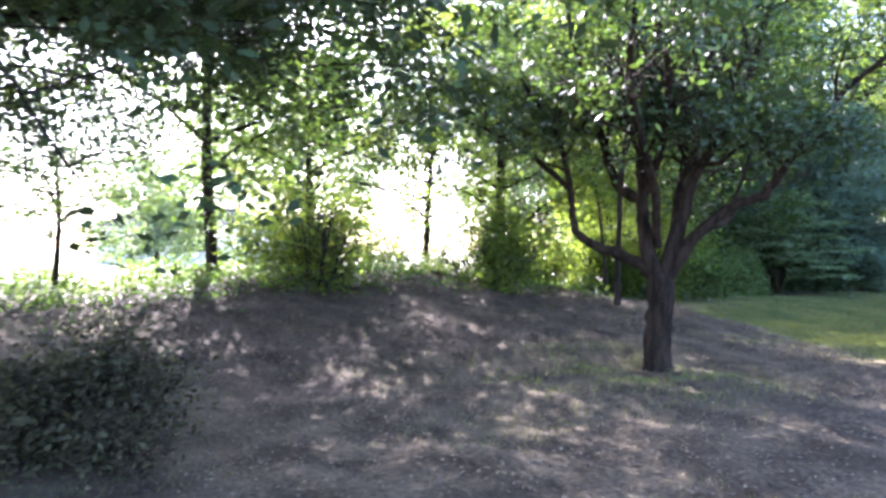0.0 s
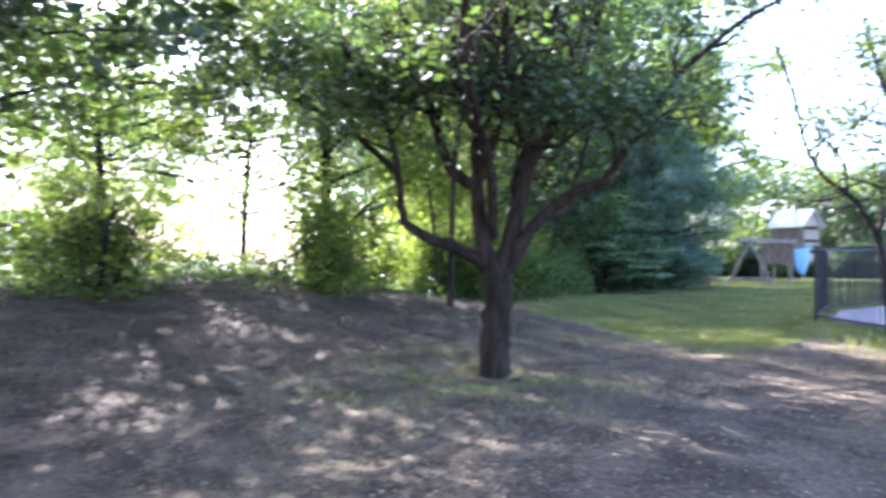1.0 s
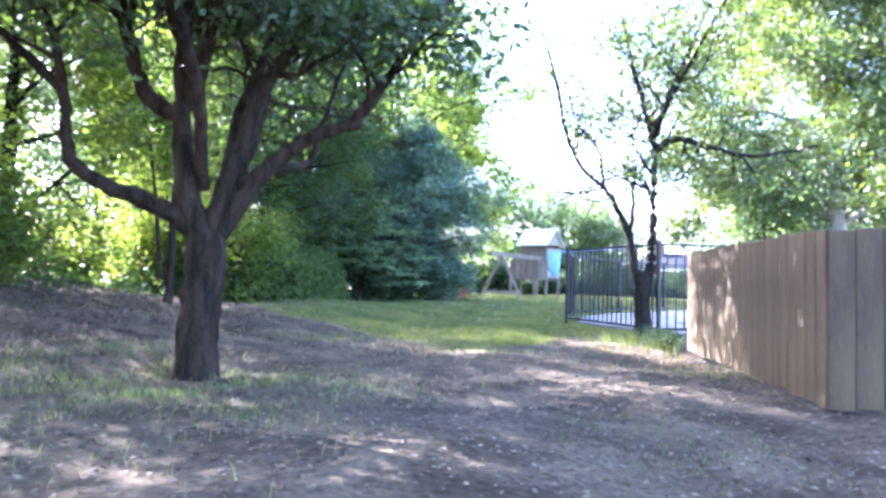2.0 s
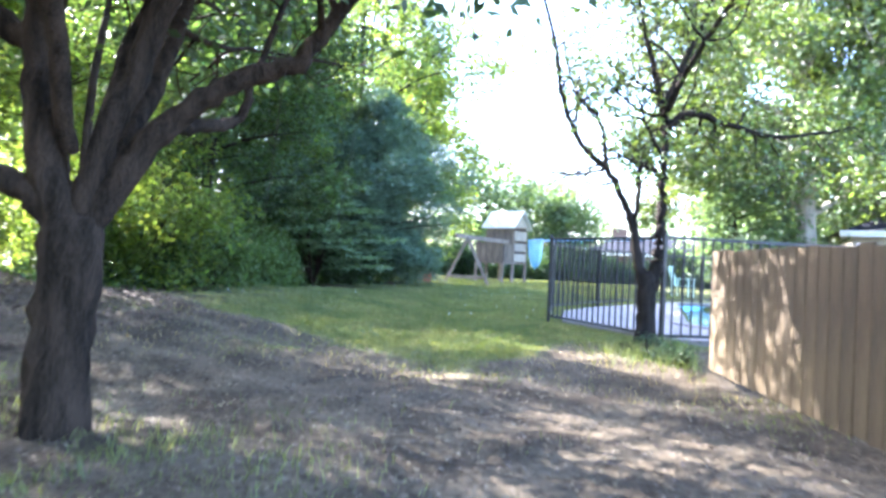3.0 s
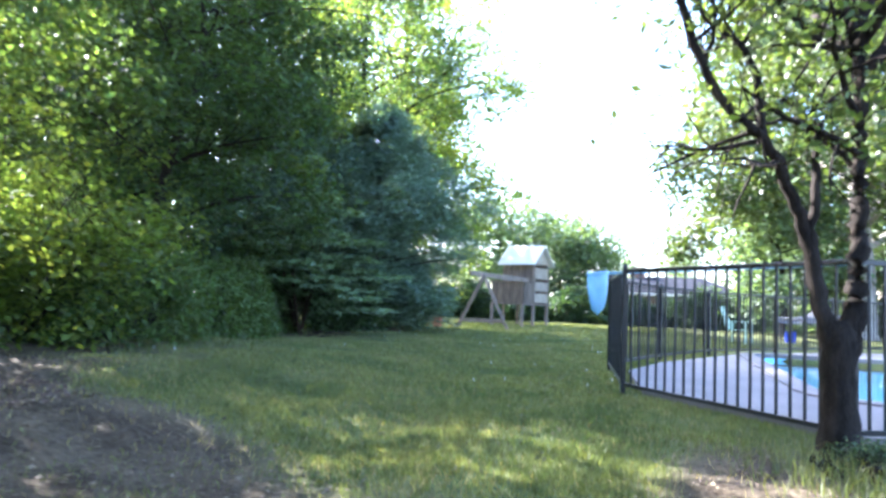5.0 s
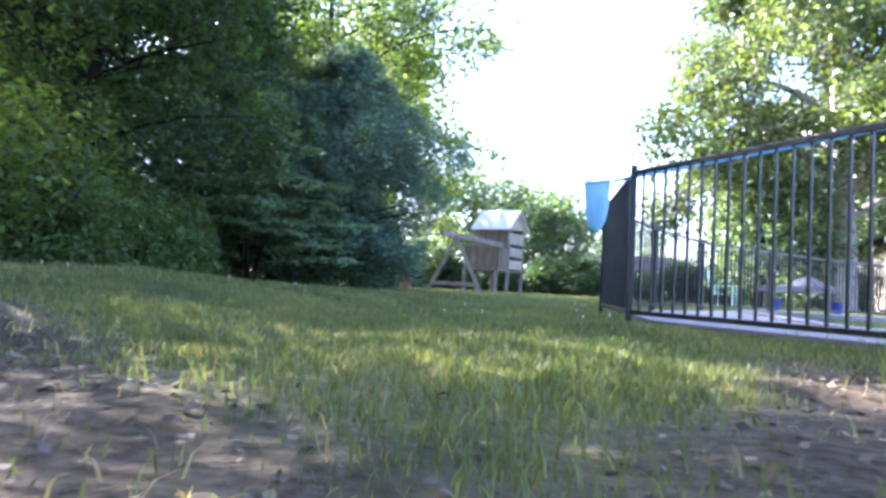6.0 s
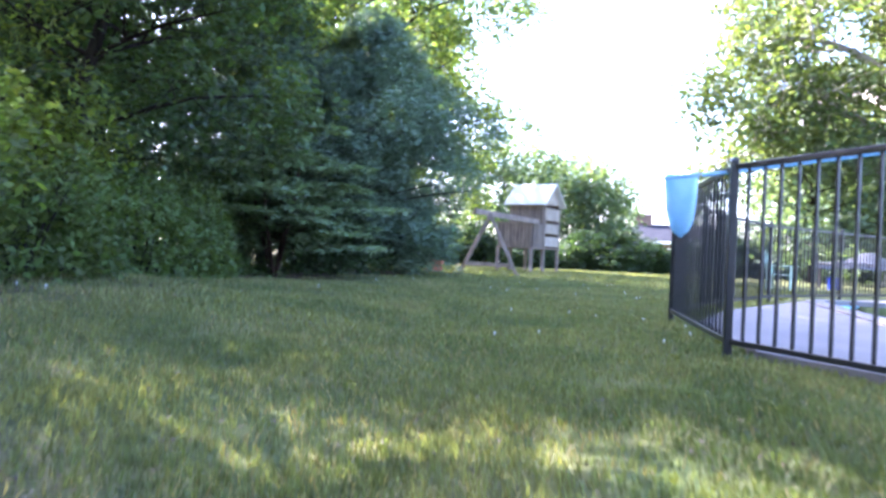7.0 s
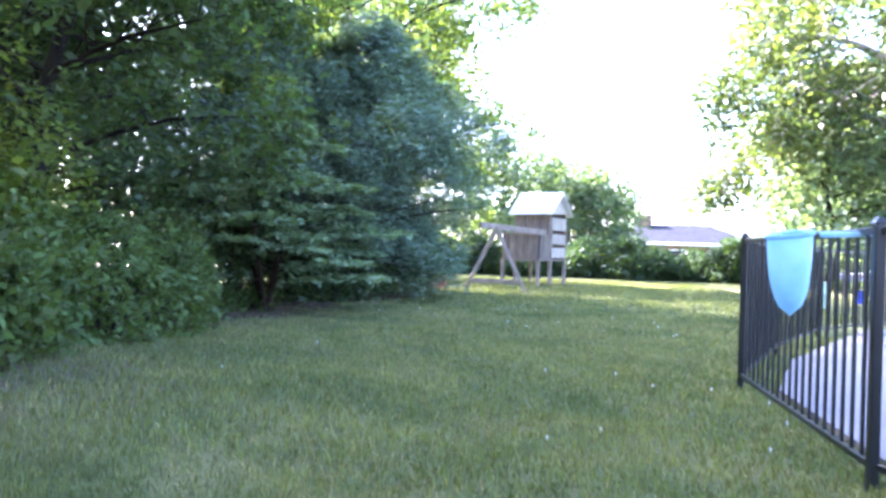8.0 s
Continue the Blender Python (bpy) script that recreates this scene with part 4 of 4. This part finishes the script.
for src, x, y, turn, size in ((wood_b, -11.0, 7.8, 100, 1.05), (wood_b, -12.4, 6.4, 200, 1.2), (wood_a, -8.6, 11.6, 250, 1.25), 
                              (wood_b, -16.2, 9.5, 20, 1.3), (wood_c, -7.2, 15.8, 190, 1.25), (wood_a, -6.9, 22.0, 40, 1.4), (wood_b, -16.5, 14.0, 300, 1.35), 
                              (wood_b, -12.5, 24.0, 160, 1.2)):
    copy_thing(src, pose(x, y, float(rise(x, y)), 0, 0, turn) @ Matrix.Scale(size, 4))

edge_tree = wild_tree("edge_tree", (-4.95, -3.6), 7.0, 5.6, "slim brown-stemmed tree leaning over the bare earth", "tree", 52, LEAF_MID, BARK, leaf=0.1, trunk_r=0.055, low=0.48, limbs=20, per_tip=18, spread=0.2, lean=(0.3, 0.9), gaps=0.24)
copy_thing(edge_tree, pose(-6.1, -2.0, float(rise(-6.1, -2.0)), 0, 0, 130) @ Matrix.Scale(0.66, 4))

SLIM = "slim dark-trunked tree on the bank against the sunny field"
slim = wild_tree("slim_tree", (-9.98, -8.27), 7.0, 7.0, SLIM, "tree", 61, LEAF_MID, BARK_DARK, leaf=0.13, trunk_r=0.11, low=0.3, limbs=34, per_tip=14, spread=0.2, group="trees on the bank", gaps=0.55)
# overhanging crowns, their leaves coloured dark for the shaded undersides
over = wild_tree("leaning_tree", (-5.6, -13.2), 6.2, 8.4, "leaning tree over the bare earth, canopy shade put into its leaf colour", "tree", 63, LEAF_CANOPY_SHADED, BARK_DARK, leaf=0.09, trunk_r=0.09, low=0.4, limbs=30, per_tip=34, spread=0.2, lean=(-0.2, 1.0), gaps=0.2)
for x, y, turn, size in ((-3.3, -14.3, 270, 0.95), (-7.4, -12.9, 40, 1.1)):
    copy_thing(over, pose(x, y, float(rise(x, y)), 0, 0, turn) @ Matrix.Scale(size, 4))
for x, y, turn, size in ((-11.3, -5.3, 330, 0.92), (-9.4, -10.9, 200, 0.42), (-10.0, -3.2, 110, 0.76)):
    copy_thing(slim, pose(x, y, float(rise(x, y)), 0, 0, turn) @ Matrix.Scale(size, 4))

wild_tree("shade_tree", (-7.1, 3.5), 7.0, 6.0, "dark spreading tree whose boughs overhang a mounded bush", "tree", 54, LEAF_SHADE, BARK_DARK, leaf=0.12, trunk_r=0.12, low=0.3, limbs=24, per_tip=22, spread=0.22, lean=(0.5, -0.3), gaps=0.22)
wild_tree("sunlit_tree", (-6.6, 20.0), 14.0, 9.4, "tall airy tree with pale sunlit leaves behind the cedars", "tree", 55, LEAF_BRIGHT, BARK_DARK, leaf=0.2, trunk_r=0.2, low=0.3, limbs=34, per_tip=14, spread=0.34, gaps=0.4)

for x, y, h, w, seed in ((-5.4, 11.2, 6.1, 5.4, 71), (-7.6, 10.4, 6.6, 4.8, 73), (-5.5, 13.6, 4.0, 2.9, 74)):
    conifer("cedar_tree", (x, y), h, w, "dense blue-green cedar tree beside the lawn", seed, "cedars")

for x, y, s, seed, mat in ((-7.2, 0.0, (2.2, 2.4, 1.2), 83, LEAF_BRIGHT),
                           (-7.9, -2.6, (2.4, 2.6, 1.2), 85, LEAF_BRIGHT), (-7.7, -7.8, (2.6, 2.0, 1.35), 86, LEAF_BRIGHT),
                           (-6.9, -4.6, (2.2, 2.2, 1.1), 87, LEAF_BRIGHT), (-12.6, -1.0, (3.6, 3.2, 3.4), 89, LEAF_BRIGHT), (-13.0, -4.2, (3.0, 3.0, 2.2), 90, LEAF_BRIGHT), (-6.7, -0.6, (2.8, 2.6, 2.5), 78, LEAF_BRIGHT), (-7.6, 8.4, (2.8, 2.4, 2.2), 76, LEAF_DARK), (-5.9, 9.6, (2.4, 2.0, 1.3), 75, LEAF_DARK), (-7.1, 2.0, (2.6, 2.6, 2.2), 79, LEAF_BRIGHT)):
    airy = seed > 84
    bush("shrub", (x, y), s, "airy sunlit shrub on the bank" if airy else "leafy shrub crowding the edge of the wood", "shrub", seed, mat, leaf=0.095, per_tip=6 if airy else 11, spread=0.16, group="shrubs of the wood", stems=20, gaps=0.5 if airy else 0.25)

mound("mounded_bush", (-6.0, 2.9), (2.1, 4.0, 1.12), radians(6), "dense mounded bush of drooping green leaves", 81, LEAF_MOUND, 0.08, 17000, "mounded bushes")
mound("mounded_bush", (-5.7, 0.6), (1.8, 2.2, 0.98), radians(20), "low tangled bush with yellowing leaves", 82, LEAF_MOUND, 0.085, 6500, "mounded bushes")
mound("mounded_bush", (-7.2, 5.6), (2.4, 2.6, 1.7), 0, "dense mounded bush of drooping green leaves", 80, LEAF_SHADE, 0.11, 6000, "mounded bushes")
layered_shrub("layered_shrub", (-5.95, 7.2), 2.9, 4.6, "wide feathery shrub with level layered boughs", 84, LEAF_FERNY)

bush("bramble", (-3.45, -12.45), (1.45, 1.5, 0.62), "low dark bramble thicket on the bank", "shrub", 88, BRAMBLE, leaf=0.05, per_tip=7, spread=0.12, stems=24)

# a sunny row beyond the bank
for src, x, y, turn, size in ((wood_a, -20.0, 0.6, 95, 1.0), (slim, -24.0, 1.5, 210, 1.2)):
    copy_thing(src, pose(x, y, float(rise(x, y)), 0, 0, turn) @ Matrix.Scale(size, 4))

for x, y, s, seed in ((1.0, -2.95, (0.9, 0.6, 0.15), 91), (1.1, -3.45, (0.4, 0.5, 0.15), 92)):
    bush("weed_clump", (x, y), s, "low clump of green weeds on the bare earth", "weeds", seed, LEAF_GARDEN, leaf=0.026, per_tip=4, spread=0.05, stems=26, group="weed clumps", droop=0.1, gaps=0.4)

# trees and hedge beyond the lawn; the trees' pale leaves carry painted haze
far = [wild_tree("far_tree", at, h, w, "far leafy tree with evening haze put into its pale leaf colour", "tree", 101 + k, LEAF_FAR_HAZE, BARK_DARK, leaf=0.34, trunk_r=0.18, low=0.15, limbs=17, per_tip=9, spread=0.55, group="far trees", gaps=0.4)
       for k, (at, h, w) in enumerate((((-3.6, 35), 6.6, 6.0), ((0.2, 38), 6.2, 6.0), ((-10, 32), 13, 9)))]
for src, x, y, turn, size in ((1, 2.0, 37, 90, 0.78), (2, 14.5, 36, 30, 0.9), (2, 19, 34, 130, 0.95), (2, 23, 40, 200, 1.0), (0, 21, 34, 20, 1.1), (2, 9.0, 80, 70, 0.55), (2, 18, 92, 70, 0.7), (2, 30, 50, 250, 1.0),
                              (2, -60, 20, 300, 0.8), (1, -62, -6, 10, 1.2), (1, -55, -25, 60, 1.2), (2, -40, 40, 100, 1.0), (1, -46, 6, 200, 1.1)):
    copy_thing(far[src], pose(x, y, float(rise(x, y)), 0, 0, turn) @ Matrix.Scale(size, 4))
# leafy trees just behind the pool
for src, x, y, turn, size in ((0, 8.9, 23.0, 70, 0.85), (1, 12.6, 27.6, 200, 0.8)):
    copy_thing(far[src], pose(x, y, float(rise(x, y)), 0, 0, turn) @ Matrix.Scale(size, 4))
hedge = bush("hedge_shrub", (-6.0, 28), (2.7, 1.7, 1.3), "overgrown hedge shrub along the back boundary", "shrub", 121, LEAF_DARK, leaf=0.17, stems=22, per_tip=13, spread=0.2, group="boundary hedge", gaps=0.08)
for k in range(1, 15):
    x, y = -6.0 + 1.65 * k, 28 + 0.5 * math.sin(k * 2.1)
    copy_thing(hedge, pose(x, y, float(rise(x, y)), 0, 0, 67 * k) @ Matrix.Scale(0.95 + 0.2 * math.sin(k * 1.7), 4))


# ---- grass and litter ----
def blades(name, label, n, box_xy, density, size, mat, seed, wide=0.006, lean=0.5):
    """Single bent blades scattered where the density function allows."""
    r = np.random.default_rng(seed)
    x, y = r.uniform(box_xy[0], box_xy[1], n), r.uniform(box_xy[2], box_xy[3], n)
    keep = r.random(n) < density(x, y)
    x, y = x[keep], y[keep]
    z = rise(x, y) - 0.005
    k = len(x)
    a = r.uniform(0, 2 * np.pi, k)
    h = size * r.uniform(0.45, 1.35, k)
    ln = lean * h * r.uniform(0.2, 1.2, k)
    ca, sa = np.cos(a), np.sin(a)
    b = r.uniform(0, 2 * np.pi, k)
    wx, wy = wide * np.cos(b), wide * np.sin(b)
    p0 = np.stack([x - wx, y - wy, z], 1)
    p1 = np.stack([x + wx, y + wy, z], 1)
    m = np.stack([x + ca * ln * 0.35, y + sa * ln * 0.35, z + h * 0.62], 1)
    m0, m1 = m - np.stack([wx, wy, 0 * wx], 1) * 0.8, m + np.stack([wx, wy, 0 * wx], 1) * 0.8
    t = np.stack([x + ca * ln, y + sa * ln, z + h * 0.93], 1)
    v = np.stack([p0, p1, m1, m0, t], 1).reshape(-1, 3)
    i = np.arange(k)[:, None] * 5
    f = np.concatenate([i + [0, 1, 2], i + [0, 2, 3], i + [3, 2, 4]], 1).reshape(-1, 3)
    return tagged(mesh_part(name, v, f, mat), label, "grass", kind="stuff")


def off_pool(x, y):
    line_x = np.interp(y, [-2.2, 0, 2.4, 4.7, 6.4, 8.5, 10.7], [1.6, 0.5, 0.6, 1.5, 2.6, 3.2, 4.6])
    return (x < line_x) | (y < -2.0)


blades("lawn_grass", "short green lawn grass in the shade", 230000, (-5, 1.6, -6.2, -0.5), lambda x, y: turf(x, y) ** 1.6 * off_pool(x, y) * np.clip(0.75 + 0.5 * np.sin(3.3 * x + 1.9 * y) * np.sin(2.7 * y - 2.1 * x), 0.2, 1), 0.042, GRASS, 201, 0.003)
blades("mid_lawn_grass", "short green lawn grass beside the pool", 170000, (-6.5, 2.6, -0.5, 9), lambda x, y: turf(x, y) * off_pool(x, y) * np.clip(1.1 - y / 12, 0.1, 1), 0.05, GRASS, 206, 0.005)
blades("far_lawn_grass", "green lawn grass reaching to the play set", 60000, (-6, 5, 8, 24), lambda x, y: turf(x, y) * off_pool(x, y) * 0.9, 0.06, GRASS, 202, 0.012)
blades("tall_grass", "long pale grass tufts at the edge of the bare earth", 15000, (-4, 2.5, -7, -2.5),
       lambda x, y: np.clip(np.sin(2.7 * x + 1.1 * y) * np.sin(2.1 * y - 1.9 * x + 0.5) - 0.15, 0, 1) * (0.25 + smooth(-6.5, -4, y)) * np.exp(-((x + 0.9) / 0.85) ** 2), 0.062, GRASS, 203, 0.002, 0.8)
blades("trunk_grass", "tufts of grass round the foot of the garden tree", 16000, (-4.2, -0.6, -9.6, -6.2), lambda x, y: np.clip(np.exp(-((x + 2.3) ** 2 + (y + 7.9) ** 2) * 0.9) * (0.6 + 0.8 * np.sin(5 * x + 2 * y) * np.sin(4 * y - 3 * x)), 0, 1), 0.06, GRASS, 213, 0.0025, 0.8)
blades("foot_grass", "long soft grass round the foot of the fence tree", 9000, (0.2, 2.2, -4.2, -2.1), lambda x, y: np.exp(-((x - 1.15) ** 2 * 3 + (y + 3.0) ** 2 * 2.2)) * (x < 1.3 + 0.1 * y + 0.35), 0.13, GRASS, 212, 0.0028, 0.8)
blades("earth_grass", "sparse weedy grass on the bare earth", 90000, (-8, 3, -14, -3),
       lambda x, y: np.clip(np.sin(1.9 * x + 0.7 * y) * np.sin(1.5 * y - 1.1 * x + 2) + 0.1 * np.sin(7 * x) - 0.12 + 0.14 * smooth(-7.5, -4.5, y), 0, 1), 0.032, GRASS, 204, 0.002, 0.9)


def litter(n, seed, box_xy=(-9, 3.2, -14.5, -1.5), mat=LITTER, label="dry brown fallen leaves strewn over bare earth"):
    r = np.random.default_rng(seed)
    x, y = r.uniform(box_xy[0], box_xy[1], n), r.uniform(box_xy[2], box_xy[3], n)
    keep = r.random(n) < 1 - 0.85 * turf(x, y)
    x, y = x[keep], y[keep]
    c = np.stack([x, y, rise(x, y) + 0.006 + 0.012 * r.random(len(x))], 1)
    v, f = leaf_mesh(r, c, 0.029, droop=0.0, narrow=0.6, spread=0.15, up=3.0)
    return tagged(mesh_part("leaf_litter", v, f, mat), label, "leaf litter", kind="stuff")


litter(36000, 205)
litter(60000, 211, (-9.5, -3.6, -11, -2.5), LITTER_RED, "dark red-brown leaf litter drifted on the bank")


blades("dry_grass", "dry straw-coloured blades among the lawn grass", 60000, (-6, 2.0, -5.5, 8), lambda x, y: (0.25 + 0.75 * turf(x, y)) * off_pool(x, y) * np.clip(0.5 + 0.6 * np.sin(1.7 * x + 2.3 * y) * np.sin(1.9 * y - 1.2 * x), 0.1, 1), 0.045, STRAW, 207, 0.0025, 0.9)


def clover_flowers(n, seed):
    r = np.random.default_rng(seed)
    x, y = r.uniform(-5, 0.5, n), r.uniform(-0.5, 11, n)
    v, f = [], []
    for i in range(n):
        z = float(rise(x[i], y[i])) + 0.05
        k = len(v)
        s = 0.008
        v += [(x[i] + s, y[i], z), (x[i] - s, y[i], z), (x[i], y[i] + s, z), (x[i], y[i] - s, z), (x[i], y[i], z + s), (x[i], y[i], z - s - 0.03)]
        f += [(k + a, k + b2, k + c2) for a, b2, c2 in ((0, 2, 4), (2, 1, 4), (1, 3, 4), (3, 0, 4), (2, 0, 5), (1, 2, 5), (3, 1, 5), (0, 3, 5))]
    return tagged(mesh_part("clover_flowers", v, f, TRIM_WHITE), "small white clover heads dotted over the lawn", "flowers", kind="stuff")


clover_flowers(34, 208)


def undergrowth(n, seed):
    """Low leafy weeds along the wood's edge and over the bank."""
    r = np.random.default_rng(seed)
    x, y = r.uniform(-13, -4.6, n), r.uniform(-13.5, 12, n)
    edge = -5.6 - 1.2 * smooth(-3, -8, y)
    patch = np.sin(1.9 * x + 1.3 * y) * np.sin(2.3 * y - 1.1 * x) + 0.5 * np.sin(4.7 * x + 3.1 * y)
    keep = (r.random(n) < smooth(edge + 0.4, edge - 0.9, x) * np.clip(0.45 + 0.6 * patch, 0.04, 1))
    x, y, patch = x[keep], y[keep], patch[keep]
    h = r.random(len(x)) ** 1.5 * (0.16 + 0.22 * np.clip(patch + 0.4, 0, 1))
    c = np.stack([x, y, rise(x, y) + h], 1)
    v, f = leaf_mesh(r, c, 0.075, droop=0.1, narrow=0.55, spread=0.5, up=0.8)
    return tagged(mesh_part("undergrowth", v, f, LEAF_MID), "low green weeds under the trees along the bank", "weeds", kind="stuff")


undergrowth(120000, 209)


def clods(n, seed):
    """Crumbs and small clods of dry earth."""
    r = np.random.default_rng(seed)
    x, y = r.uniform(-5, 2.5, n), r.uniform(-13.5, -2, n)
    keep = r.random(n) < 1 - 0.9 * turf(x, y)
    x, y = x[keep], y[keep]
    k = len(x)
    s = 0.003 + 0.011 * r.random(k) ** 3
    z = rise(x, y) + s * 0.3
    unit = np.array([(1, 0, 0), (-1, 0, 0), (0, 1, 0), (0, -1, 0), (0, 0, 0.7), (0, 0, -0.7)], float)
    v = np.stack([x, y, z], 1)[:, None] + unit[None] * s[:, None, None] * r.uniform(0.6, 1.4, (k, 6, 1))
    tri = np.array([(0, 2, 4), (2, 1, 4), (1, 3, 4), (3, 0, 4), (2, 0, 5), (1, 2, 5), (3, 1, 5), (0, 3, 5)])
    f = (np.arange(k)[:, None, None] * 6 + tri[None]).reshape(-1, 3)
    return tagged(mesh_part("earth_clods", v.reshape(-1, 3), f, LITTER), "crumbs and clods of dry brown earth", "soil", kind="stuff")


clods(6000, 210)
